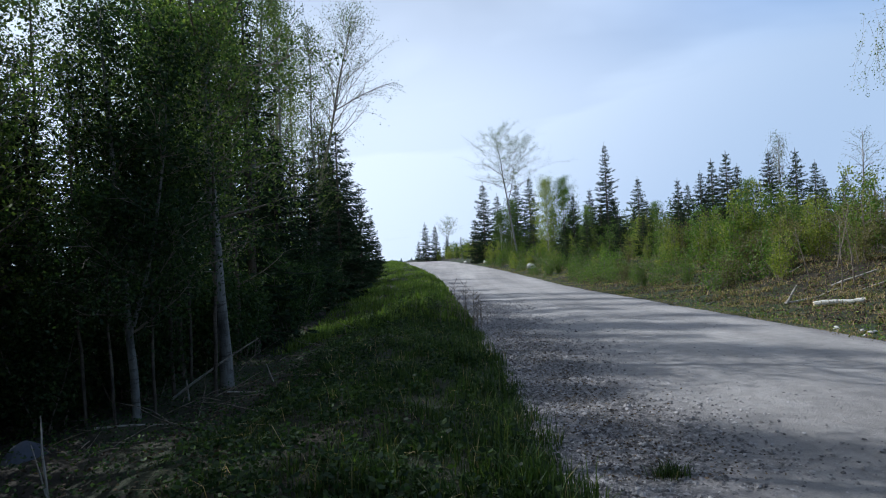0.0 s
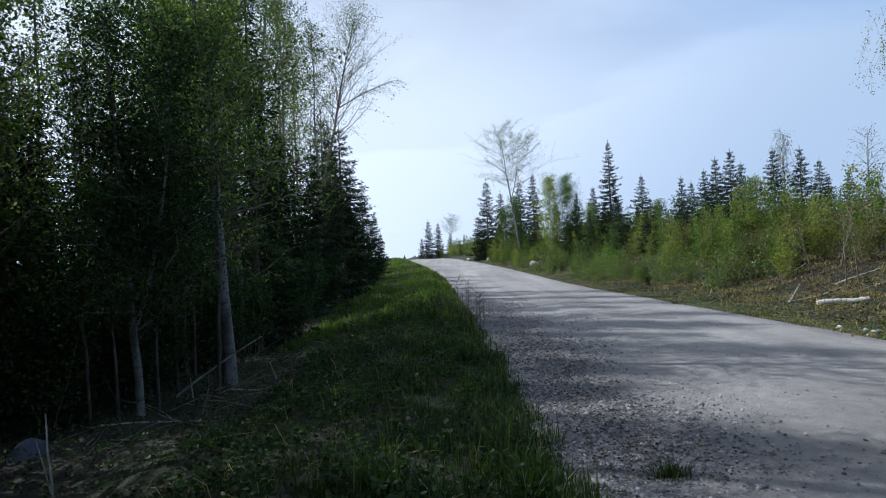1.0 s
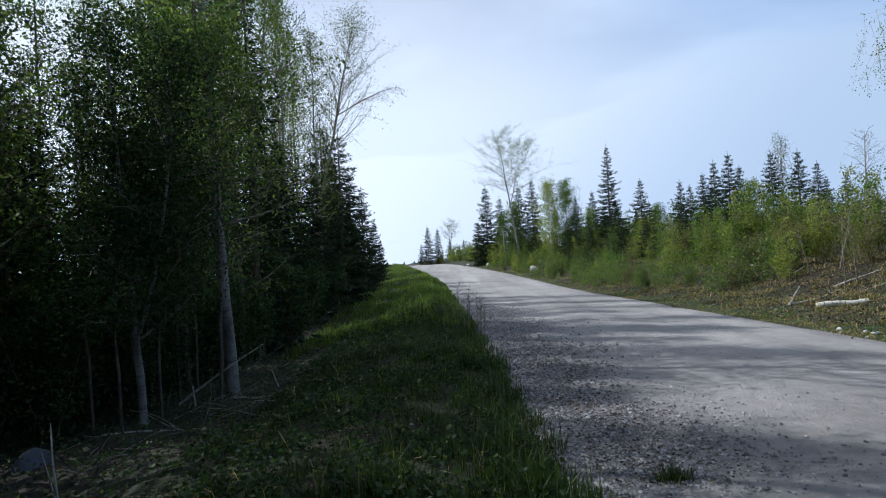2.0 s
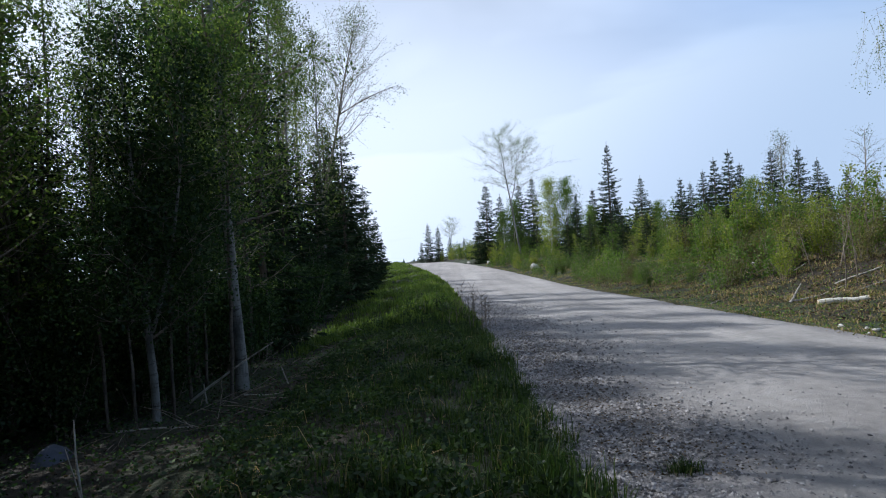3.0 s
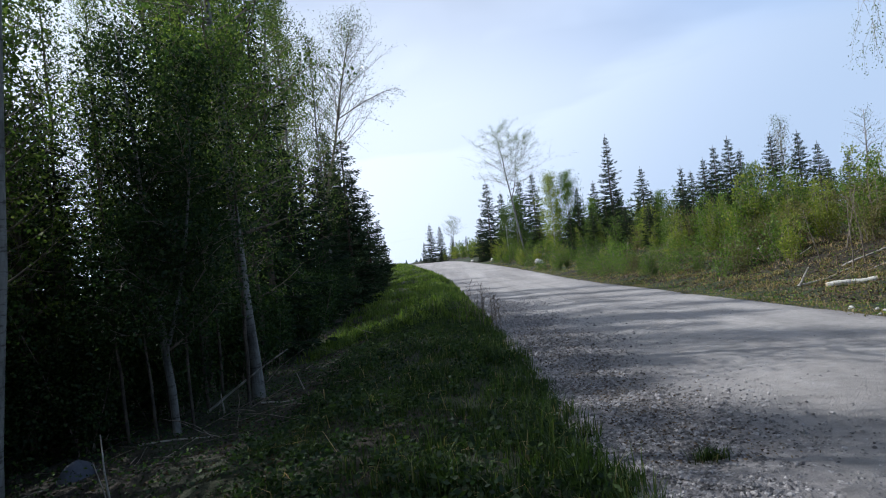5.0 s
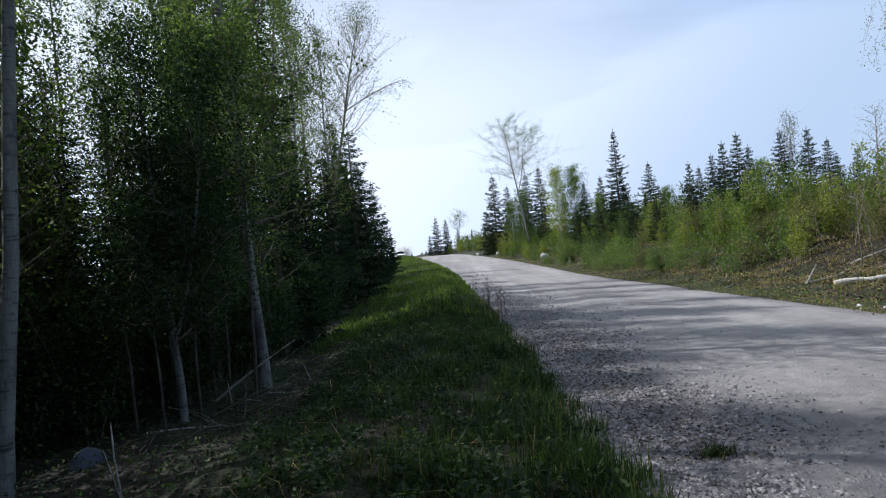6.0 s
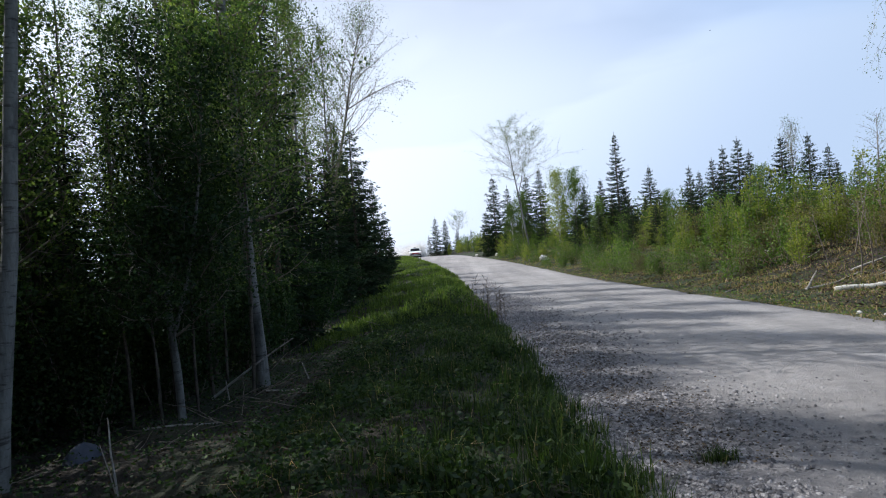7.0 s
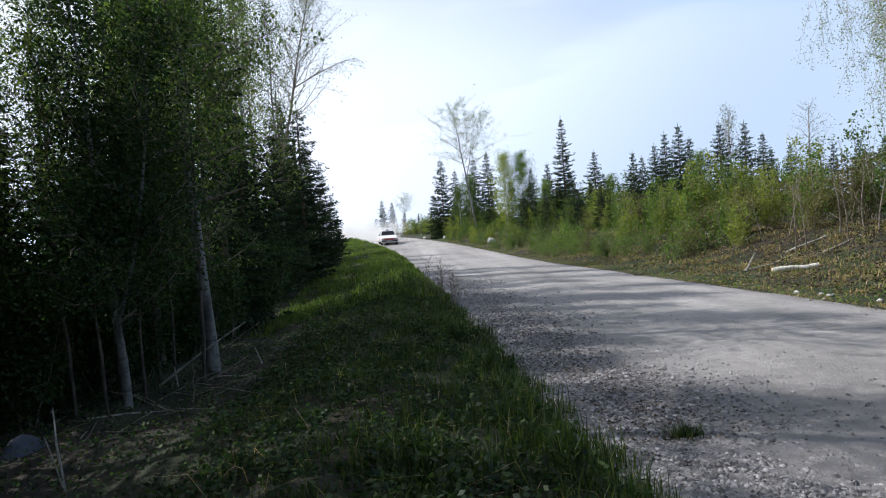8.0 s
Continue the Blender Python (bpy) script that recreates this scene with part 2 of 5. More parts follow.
M_DRY = leaf_material("dry_grass", [(0.0, (0.08, 0.11, 0.025)), (0.35, (0.17, 0.15, 0.05)), (0.65, (0.30, 0.20, 0.10)), (1.0, (0.44, 0.32, 0.19))], 0.35)
M_LITTER = leaf_material("leaf_litter", [(0.0, (0.03, 0.021, 0.014)), (0.7, (0.085, 0.058, 0.038)), (1.0, (0.20, 0.145, 0.10))], 0.15)
# distance haze put into the leaf colour as a pale blue-grey green
M_FAR_HAZE = leaf_material("far_woods", [(0.0, (0.10, 0.15, 0.14)), (1.0, (0.15, 0.20, 0.19))], 0.1)
M_DUST = material("dust", dust_build)
M_PAINT = material("car_paint", plain((0.72, 0.71, 0.69), 0.35, 0.0, 0.5, 0.25))
M_RED = material("red_paint", plain((0.30, 0.035, 0.03), 0.4))
M_BLACK = material("black_plastic", plain((0.018, 0.018, 0.02), 0.5))
M_GLASS = material("car_glass", plain((0.015, 0.018, 0.022), 0.06, 0.0, 0.7, 0.1))
M_TYRE = material("tyre_rubber", plain((0.025, 0.024, 0.023), 0.9))
M_RIM = material("rim_metal", plain((0.55, 0.55, 0.56), 0.35, 0.8))
M_LAMP = material("lamp_glass", plain((0.75, 0.76, 0.76), 0.12, 0.3, 0.7, 0.1))
M_AMBER = material("amber_lens", plain((0.62, 0.22, 0.02), 0.25))


# ---- mesh helpers ----
class Buf:
    """Collects four-sided faces; a corner given twice makes a triangle."""
    def __init__(self):
        self.v, self.f, self.n = [], [], 0

    def add(self, verts, quads):
        verts, quads = np.asarray(verts, float).reshape(-1, 3), np.asarray(quads, int).reshape(-1, 4)
        self.v.append(verts)
        self.f.append(quads + self.n)
        self.n += len(verts)

    def mesh(self, name, mat, smooth=False):
        me = bpy.data.meshes.new(name)
        v, f = np.concatenate(self.v), np.concatenate(self.f)
        me.vertices.add(len(v))
        me.vertices.foreach_set("co", v.ravel())
        me.loops.add(f.size)
        me.loops.foreach_set("vertex_index", f.ravel())
        me.polygons.add(len(f))
        me.polygons.foreach_set("loop_start", np.arange(0, f.size, 4))
        me.polygons.foreach_set("loop_total", np.full(len(f), 4))
        me.polygons.foreach_set("use_smooth", np.full(len(f), smooth))
        me.materials.append(mat)
        me.update()
        return me


def unit(v):
    return v / np.maximum(np.linalg.norm(v, axis=-1, keepdims=True), 1e-9)


def tube(buf, pts, radii, sides=6):
    """A tapered round tube along a line of points, closed at its end."""
    pts, radii = np.asarray(pts, float), np.asarray(radii, float)
    way = unit(np.gradient(pts, axis=0))
    ref = np.where(np.abs(way[:, 2:3]) > 0.9, np.array([[1.0, 0, 0]]), np.array([[0, 0, 1.0]]))
    a = unit(np.cross(way, ref))
    b = np.cross(way, a)
    ang = np.arange(sides) * 2 * np.pi / sides
    ring = pts[:, None] + radii[:, None, None] * (np.cos(ang)[None, :, None] * a[:, None] + np.sin(ang)[None, :, None] * b[:, None])
    k = np.arange(len(pts) - 1)[:, None] * sides
    i = np.arange(sides)[None]
    j = (i + 1) % sides
    q = np.stack([k + i, k + j, k + sides + j, k + sides + i], -1).reshape(-1, 4)
    last = (len(pts) - 1) * sides
    cap = [[last, last + s, last + s + 1, last + min(s + 2, sides - 1)] for s in range(1, sides - 2, 2)]
    buf.add(ring.reshape(-1, 3), np.concatenate([q, np.array(cap, int).reshape(-1, 4)]) if cap else q)


def leaves(buf, at, size, rng, flat=0.0, width=0.6):
    """One small pointed leaf at each place."""
    n = len(at)
    a = unit(rng.normal(size=(n, 3)) * (1, 1, 1 - flat))
    b = unit(np.cross(a, rng.normal(size=(n, 3))))
    ln = size * rng.uniform(0.6, 1.3, (n, 1))
    side = b * ln * width * 0.5
    v = np.stack([at, at + a * ln * 0.5 + side, at + a * ln, at + a * ln * 0.5 - side], 1)
    buf.add(v.reshape(-1, 3), np.arange(n * 4).reshape(-1, 4))


def part(name, me, parent, label=""):
    ob = new(name, me)
    ob.parent = parent
    return tagged(ob, label) if label else ob


def thing(name, label, category, group="", m=None):
    ob = tagged(new(name), label, category, group)
    if m is not None:
        ob.matrix_basis = m
    return ob


# ---- the lie of the land ----
KNOT_Y = np.array([-300, -40, 0, 10, 20, 30, 45, 60, 75, 90, 108, 140, 200, 300, 600, 1200.0])
KNOT_X = np.array([3.6, 3.6, 3.6, 3.45, 3.2, 3.0, 2.4, 0.1, -2.4, -4.5, -7.9, -14.5, -29, -54, -140, -330.0])


def smooth(a, b, v):
    """A soft step from 0 at a to 1 at b."""
    s = np.clip((np.asarray(v, float) - a) / (b - a), 0, 1)
    return s * s * (3 - 2 * s)


def road_x(y):
    y = np.asarray(y, float)
    return sum(np.interp(y + o, KNOT_Y, KNOT_X) for o in (-9, -6, -3, 0, 3, 6, 9)) / 7


def road_z(y):
    y = np.asarray(y, float)
    return 1.64 * smooth(26, 84, y) - 7.0 * smooth(112, 420, y)


def ripple(x, y, size, seed=0.0):
    """Cheap smooth unevenness between about -1 and 1."""
    x, y = np.asarray(x, float) / size, np.asarray(y, float) / size
    return (np.sin(x * 1.7 + 1.3 * np.sin(y * 1.1 + seed)) + np.sin(y * 2.1 + 1.7 * np.sin(x * 1.3 + seed * 2)) + np.sin((x + y) * 3.7 + seed) * 0.5) / 2.5


HALF = 2.95


def land_z(x, y):
    x, y = np.asarray(x, float), np.asarray(y, float)
    s = x - road_x(y)
    z = road_z(y)
    edge = HALF + 0.16 * ripple(x * 0 + np.sign(s) * 7, y, 1.3) + 0.06 * ripple(s, y, 0.25)
    left, right = -s - edge, s - edge
    zl = 0.02 + 0.15 * smooth(0, 1.0, left) - 0.62 * smooth(1.2, 4.8, left) - 0.42 * smooth(4.6, 8.5, left) + 0.9 * smooth(14, 40, left)
    far = smooth(15, 26, y)
    zl = zl + far * (0.16 * smooth(0.1, 1.3, left) + 0.25 * smooth(1.5, 4, left)) + 0.34 * np.exp(-((y - 17.2) / 2.2) ** 2 - ((left - 1.3) / 1.0) ** 2)
    zr = -0.012 + 0.18 * smooth(0.5, 2.4, right) + 0.76 * smooth(2.0, 6.0, right) + 0.65 * smooth(5, 22, right)
    bed = -0.09 + 0.09 * smooth(-0.4, 0.05, np.abs(s) - edge)
    off = np.where(s < 0, zl, zr)
    away = smooth(0.0, 0.35, np.abs(s) - edge)
    bumps = (0.06 * ripple(x, y, 0.5) + (0.05 + 0.07 * smooth(14, 24, y)) * ripple(x, y, 1.7, 2.0)) * smooth(0.1, 1.2, np.abs(s) - edge)
    return z + bed * (1 - away) + (off + bumps) * away


def grid_lines(knots):
    """Lines that lie close together where a knot asks for a small step."""
    got = []
    for (a, step), (b, _) in zip(knots, knots[1:]):
        got += list(np.arange(a, b - step * 0.3, step))
    return np.array(got + [knots[-1][0]])


def sheet(xs, ys, height, name, mat):
    gx, gy = np.meshgrid(xs, ys)
    v = np.stack([gx, gy, height(gx, gy)], -1).reshape(-1, 3)
    w = len(xs)
    k = (np.arange(len(ys) - 1)[:, None] * w + np.arange(w - 1)[None]).ravel()
    b = Buf()
    b.add(v, np.stack([k, k + 1, k + w + 1, k + w], 1))
    return new(name, b.mesh(name, mat, True))


ground = sheet(grid_lines([(-1500, 150), (-300, 40), (-60, 6), (-24, 1.2), (-9, 0.22), (-3, 0.14), (9, 0.22), (16, 0.8), (40, 6), (90, 40), (300, 150), (1500, 1)]),
               grid_lines([(-600, 60), (-60, 8), (-8, 1), (1, 0.16), (22, 0.35), (50, 0.8), (120, 3), (180, 12), (460, 60), (2500, 1)]), land_z, "ground", M_SOIL)
tagged(ground, "uneven brown and green forest ground with moss and dry grass", "ground", kind="structure")


def build_road():
    ys = grid_lines([(-120, 4), (-4, 0.5), (2, 0.16), (20, 0.4), (60, 1), (130, 3), (300, 1)])
    ss = np.linspace(-3.5, 3.5, 71)
    g, y = np.meshgrid(ss, ys)
    x = g + road_x(y)
    rut = 0.02 * (np.exp(-((np.abs(g) - 1.0) / 0.35) ** 2))
    z = road_z(y) + 0.05 * (1 - (g / 3.2) ** 2) - rut + 0.008 * ripple(g, y, 0.5) + 0.012 * ripple(g, y, 1.6, 3.0)
    z += (0.020 * ripple(g, y, 0.16, 5.0) + 0.022 * ripple(g, y, 0.42, 2.0) + 0.02) * smooth(-1.3, -2.0, g) * (1 - smooth(20, 40, y))
    z -= 0.22 * smooth(3.0, 3.5, np.abs(g))
    w = len(ss)
    k = (np.arange(len(ys) - 1)[:, None] * w + np.arange(w - 1)[None]).ravel()
    b = Buf()
    b.add(np.stack([x, y, z], -1).reshape(-1, 3), np.stack([k, k + 1, k + w + 1, k + w], 1))
    me = b.mesh("road", M_GRAVEL, True)
    side = g + 0.25 * ripple(g, y, 0.8, 1.0) + 0.12 * ripple(g, y, 0.22, 4.0)
    me.attributes.new("coarse", "FLOAT", "POINT").data.foreach_set("value", (0.9 * smooth(-1.2, -2.1, side) * (1 - 0.6 * smooth(16, 40, y)) + 0.5 * smooth(2.5, 2.9, side)).ravel())
    tagged(new("road", me), "grey packed gravel forest road with loose stones at its edge", "road", kind="structure")


build_road()


# ---- trees and bushes ----
def bent_line(rng, start, way, length, steps, wander, rise):
    """A wavering line of points that slowly turns up (rise > 0) or down."""
    pts, d = [np.array(start, float)], unit(np.array(way, float))
    for _ in range(steps):
        d = unit(d + rng.normal(size=3) * wander + np.array([0, 0, rise]))
        pts.append(pts[-1] + d * length / steps)
    return np.array(pts)


def broadleaf(name, label, seed, h, r, crown_base, spread, leaf_mat, bark, count, leaf, limbs=26, lean=(0, 0), fork=0.0, up=0.55,
              cloud=0.16, twig_sides=3, group="", droop=0.05, crown_label="", hang=0, reach=(0.8, 2.2), twig_mat=None):
    """A leafy tree: tapered trunk, limbs with twigs, and a crown of single leaves."""
    rng = np.random.default_rng(seed)
    root = thing(name, label, "tree", group)
    wood, twigs, crown = Buf(), Buf(), Buf()
    zs = np.linspace(-0.25, h, 14)
    t = (zs + 0.25) / (h + 0.25)
    bend = np.cumsum(rng.normal(size=(14, 2)) * 0.0022 * h, axis=0)
    line = np.stack([lean[0] * zs + bend[:, 0] - bend[0, 0], lean[1] * zs + bend[:, 1] - bend[0, 1], zs], 1)
    rad = r * (1 - t) ** 0.8 + 0.008
    rad[0], rad[1] = r * 1.35, r * 1.02
    tube(wood, line, rad, 10)
    stems = [(line, rad)]
    if fork:
        i = int(np.argmin(np.abs(zs - fork)))
        off = bent_line(rng, line[i], (0.35, 0.1, 1.0), (h - fork) * 0.85, 9, 0.06, 0.1)
        frad = rad[i] * 0.7 * np.linspace(1, 0.06, 10)
        tube(wood, off, frad, 8)
        stems.append((off, frad))
    tips = []
    for k in range(limbs):
        stem, srad = stems[k % len(stems)]
        f = ((k + 0.5) / limbs) ** 0.9
        z0 = crown_base + (stem[-1, 2] * 0.985 - crown_base) * f
        i = int(np.clip(np.searchsorted(stem[:, 2], z0) - 1, 0, len(stem) - 2))
        u = np.clip((z0 - stem[i, 2]) / max(stem[i + 1, 2] - stem[i, 2], 1e-6), 0, 1)
        p0 = stem[i] * (1 - u) + stem[i + 1] * u
        r0 = srad[i] * (1 - u) + srad[i + 1] * u
        a = k * 2.39996 + rng.uniform(-0.4, 0.4)
        shape = (0.55 + 0.45 * math.sin(min(f * 1.5 + 0.35, 1.0) * math.pi * 0.5)) * (1 - 0.72 * f ** 1.6)
        ln = spread * shape * rng.uniform(0.75, 1.2)
        limb = bent_line(rng, p0, (math.cos(a), math.sin(a), up * (0.6 + 0.9 * f)), ln, 6, 0.13, 0.05)
        tube(twigs, limb, max(min(r0 * 0.45, 0.035), 0.006) * np.linspace(1, 0.18, 7), 4)
        for j in range(7):
            q = limb[1 + j % 6]
            w = unit(limb[-1] - limb[0]) + rng.normal(size=3) * 0.55
            tw = bent_line(rng, q, w, ln * rng.uniform(0.22, 0.45), 2, 0.2, -droop)
            tube(twigs, tw, 0.008 * np.linspace(1, 0.4, 3), twig_sides)
            tips += [(tw[0] + tw[1]) / 2, tw[1], tw[2], (tw[1] + tw[2]) / 2]
        tips += [limb[-1], limb[-2]]
    for k in range(hang):
        q = tips[rng.integers(0, len(tips))]
        st = bent_line(rng, q, (rng.normal() * 0.3, rng.normal() * 0.3, -1), rng.uniform(*reach), 4, 0.06, -0.1)
        tube(twigs, st, 0.007 * np.linspace(1, 0.5, 5), 3)
        tips += [st[1], st[2], st[3], st[4], (st[2] + st[3]) / 2, (st[3] + st[4]) / 2]
    tips = np.array(tips)
    at = tips[rng.integers(0, len(tips), count)] + rng.normal(size=(count, 3)) * cloud * (1, 1, 0.8)
    leaves(crown, at, leaf, rng)
    part("trunk", wood.mesh("trunk", bark, True), root)
    tagged(part("branchwork", twigs.mesh("branchwork", twig_mat or M_TWIG, True), root), kind="stuff")
    part("crown", crown.mesh("crown", leaf_mat), root, crown_label)
    return root


def spruce(name, label, seed, h, spread, step=0.34, per=8, spray=15, size=0.17, base=0.5, group="", form=0.95, skirt=1.0):
    """A spruce: straight trunk and whorls of drooping boughs hung with small needle sprays."""
    rng = np.random.default_rng(seed)
    root = thing(name, label, "tree", group)
    wood, crown = Buf(), Buf()
    zs = np.linspace(-0.2, h, 9)
    tube(wood, np.stack([zs * 0, zs * 0, zs], 1), (0.012 * h + 0.02) * (1 - (zs + 0.2) / (h + 0.25)) + 0.008, 8)
    z, k = base, 0
    at, way, fine = [], [], []
    while z < h - 0.35:
        f = (z - base) / (h - base)
        reach = spread * (1 - f) ** form * (skirt + (1 - skirt) * min(f / 0.45, 1.0)) * (0.78 + 0.22 * math.sin(k * 2.1)) + 0.05
        n = max(4, int(per * (1 - 0.35 * f)))
        for i in range(n):
            a = i * 2 * math.pi / n + k * 0.7 + rng.uniform(-0.3, 0.3)
            ln = reach * rng.uniform(0.5, 1.25)
            out = np.array([math.cos(a), math.sin(a), 0])
            side = np.array([-out[1], out[0], 0])
            dip = 0.34 * (1 - f) - 0.12 * f
            u = np.linspace(0.05, 1, 4)[:, None]
            bough = np.array([0, 0, z + rng.uniform(-0.12, 0.12)]) + out * ln * u + np.array([0, 0, 1]) * (-dip * ln * u + 0.20 * ln * u ** 3)
            tube(wood, bough, 0.012 * np.linspace(1, 0.25, 4), 3)
            m = max(4, int(spray * (0.3 + 1.15 * ln / max(spread, 0.01))))
            uu = rng.uniform(0.12, 1.0, m)
            ctr = np.stack([np.interp(uu, u[:, 0], bough[:, c]) for c in range(3)], 1)
            sgn = rng.choice([-1.0, 1.0], m)[:, None]
            wide = (0.22 * ln * (1.05 - uu) + 0.05)[:, None] * rng.uniform(0.0, 1.0, (m, 1))
            at.append(ctr + side * sgn * wide - np.array([0, 0, 1]) * rng.uniform(0, 0.10, (m, 1)))
            fine.append(np.full(m, 1.0 - 0.6 * f ** 1.5))
            way.append(out * 0.8 + side * sgn * rng.uniform(0.1, 0.9, (m, 1)) + np.array([0, 0, 1]) * rng.normal(-0.25, 0.28, (m, 1)))
        z += step * (1 - 0.35 * f) * rng.uniform(0.8, 1.2)
        k += 1
    fine.append(np.full(26, 0.38))
    top = rng.uniform(h - 0.9, h + 0.02, 26)
    at.append(np.stack([rng.normal(size=26) * 0.02, rng.normal(size=26) * 0.02, top], 1))
    way.append(rng.normal(size=(26, 3)) * 0.5 + np.array([0, 0, 0.6]))
    at, way = np.concatenate(at), unit(np.concatenate(way))
    nrm = unit(rng.normal(size=at.shape) * 0.5 + np.array([0, 0, 1]))
    b = unit(np.cross(way, nrm))
    ln = size * rng.uniform(0.6, 1.5, (len(at), 1)) * np.concatenate(fine)[:, None]
    wd = ln * 0.135
    v = np.stack([at - way * ln * 0.25, at + way * ln * 0.3 + b * wd, at + way * ln, at + way * ln * 0.3 - b * wd], 1)
    crown.add(v.reshape(-1, 3), np.arange(len(at) * 4).reshape(-1, 4))
    # hanging side needles give each spray depth
    c2 = unit(np.cross(way, b))
    v = np.stack([at - way * ln * 0.1, at + way * ln * 0.35 + c2 * wd, at + way * ln * 0.8, at + way * ln * 0.35 - c2 * wd], 1)
    crown.add(v.reshape(-1, 3), np.arange(len(at) * 4).reshape(-1, 4))
    part("trunk", wood.mesh("trunk", M_BARK_DARK, True), root)
    part("crown", crown.mesh("crown", M_NEEDLE), root)
    return root


def bush(name, label, seed, h, spread, leaf_mat, count, leaf, stems=12, group="", bark=None, category="bush", low=0.15, cloud=0.13):
    """Many thin stems from one root, each with side twigs and leaves."""
    rng = np.random.default_rng(seed)
    root = thing(name, label, category, group)
    wood, crown, tips = Buf(), Buf(), []
    for k in range(stems):
        a, tilt = k * 2.39996 + rng.uniform(-0.3, 0.3), rng.uniform(0.05, 1.0) * spread / h
        ln = h * rng.uniform(0.6, 1.05)
        stem = bent_line(rng, (rng.normal() * spread * 0.12, rng.normal() * spread * 0.12, -0.1), (math.cos(a) * tilt, math.sin(a) * tilt, 1), ln, 8, 0.07, 0.03)
        tube(wood, stem, (0.006 + 0.004 * h) * np.linspace(1, 0.2, 9), 3)
        for j in range(8):
            f = rng.uniform(low, 1.0)
            i = min(int(f * 8), 7)
            q = stem[i] + (stem[i + 1] - stem[i]) * (f * 8 - i)
            b = rng.uniform(0, 2 * math.pi)
            tw = bent_line(rng, q, (math.cos(b), math.sin(b), 0.7), ln * rng.uniform(0.08, 0.2) * (1.3 - 0.7 * f), 2, 0.2, 0.0)
            tube(wood, tw, 0.005 * np.linspace(1, 0.5, 3), 3)
            tips += [(tw[0] + tw[1]) / 2, tw[1], tw[2]]
    tips = np.array(tips)
    at = tips[rng.integers(0, len(tips), count)] + rng.normal(size=(count, 3)) * cloud
    at[:, 2] = np.maximum(at[:, 2], 0.03)
    leaves(crown, at, leaf, rng)
    tagged(part("stem", wood.mesh("stem", bark or M_TWIG, True), root), kind="stuff")
    part("foliage", crown.mesh("foliage", leaf_mat), root)
    return root


def stand(ob, x, y, turn=0.0, scale=1.0, sink=0.04):
    ob.matrix_basis = pose(x, y, float(land_z(x, y)) - sink, 0, 0, turn) @ Matrix.Diagonal((scale, scale, scale, 1))
    return ob


def again(ob, x, y, turn=0.0, scale=1.0, sink=0.04, label=""):
    keep = ob.scale.copy()
    got = copy_thing(ob, pose(x, y, float(land_z(x, y)) - sink, 0, 0, turn) @ Matrix.Diagonal([scale / k for k in keep] + [1]))
    return tagged(got, label) if label else got


# the shaded wood beside the road
EDGE = "trees of the roadside wood"
aspen = stand(broadleaf("aspen_tree", "tall grey-barked aspen with backlit yellow-green leaves at the wood's edge", 11, 12.5, 0.098, 2.75, 2.0, M_ASPEN, M_BARK_GREY,
                        10500, 0.078, limbs=46, lean=(-0.05, 0.0), group=EDGE, cloud=0.15), -4.05, 10.15, 0)
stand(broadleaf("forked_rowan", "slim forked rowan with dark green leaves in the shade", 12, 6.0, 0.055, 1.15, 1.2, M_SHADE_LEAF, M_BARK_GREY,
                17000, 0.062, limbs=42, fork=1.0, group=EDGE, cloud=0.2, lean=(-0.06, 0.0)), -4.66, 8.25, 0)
tall_aspen = stand(broadleaf("roadside_aspen", "smooth grey aspen trunk standing close to the camera", 13, 12.0, 0.09, 5.6, 1.9, M_ASPEN, M_BARK_GREY,
                11000, 0.065, limbs=38, lean=(0.07, 0.0), group=EDGE), -5.52, 5.75, 0)
# the first stands out of view, added to cast shade on the near road
for x, y, turn, s in ((-7.6, 6.5, 100, 0.95), (-5.9, 16.9, 40, 0.95), (-7.2, 16.6, 190, 1.0), (-7.6, 21.4, 280, 0.95), (-5.5, 15.0, 130, 0.9), (-7.6, 16.0, 330, 1.0), (-6.3, 13.4, 240, 0.95)):
    again(tall_aspen, x, y, turn, s, label="tall aspen with a high leafy crown among the spruces")
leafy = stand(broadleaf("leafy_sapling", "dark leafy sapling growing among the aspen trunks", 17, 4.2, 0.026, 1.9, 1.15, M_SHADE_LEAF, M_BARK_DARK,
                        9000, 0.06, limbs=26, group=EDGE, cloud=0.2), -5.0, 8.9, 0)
again(leafy, -4.9, 10.7, 130, 1.0)
hazel = stand(broadleaf("leafy_hazel", "sunlit green leafy young tree in front of an aspen trunk", 18, 6.8, 0.03, 3.7, 1.2, M_ASPEN, M_BARK_DARK,
                        5200, 0.062, limbs=26, group=EDGE, cloud=0.2), -3.95, 9.35, 0, 0.9)
again(hazel, -5.3, 8.1, 140, 0.75)
again(leafy, -4.80, 7.95, 40, 0.74)
again(leafy, -4.55, 8.6, 300, 0.8)
again(hazel, -4.75, 9.7, 230, 0.95)
thin_a = stand(broadleaf("young_aspen", "slender young aspen with thin leaves among the spruces", 14, 10.5, 0.06, 1.6, 1.6, M_ASPEN, M_BARK_DARK,
                         5800, 0.078, limbs=40, group=EDGE, cloud=0.13), -5.4, 11.6, 0)
thin_b = stand(broadleaf("young_birch", "tall thin birch with sparse fresh spring leaves", 15, 13.0, 0.07, 3.5, 1.8, M_BIRCH, M_BARK_GREY,
                         7500, 0.07, limbs=46, up=0.9, group=EDGE), -5.9, 21.5, 0)
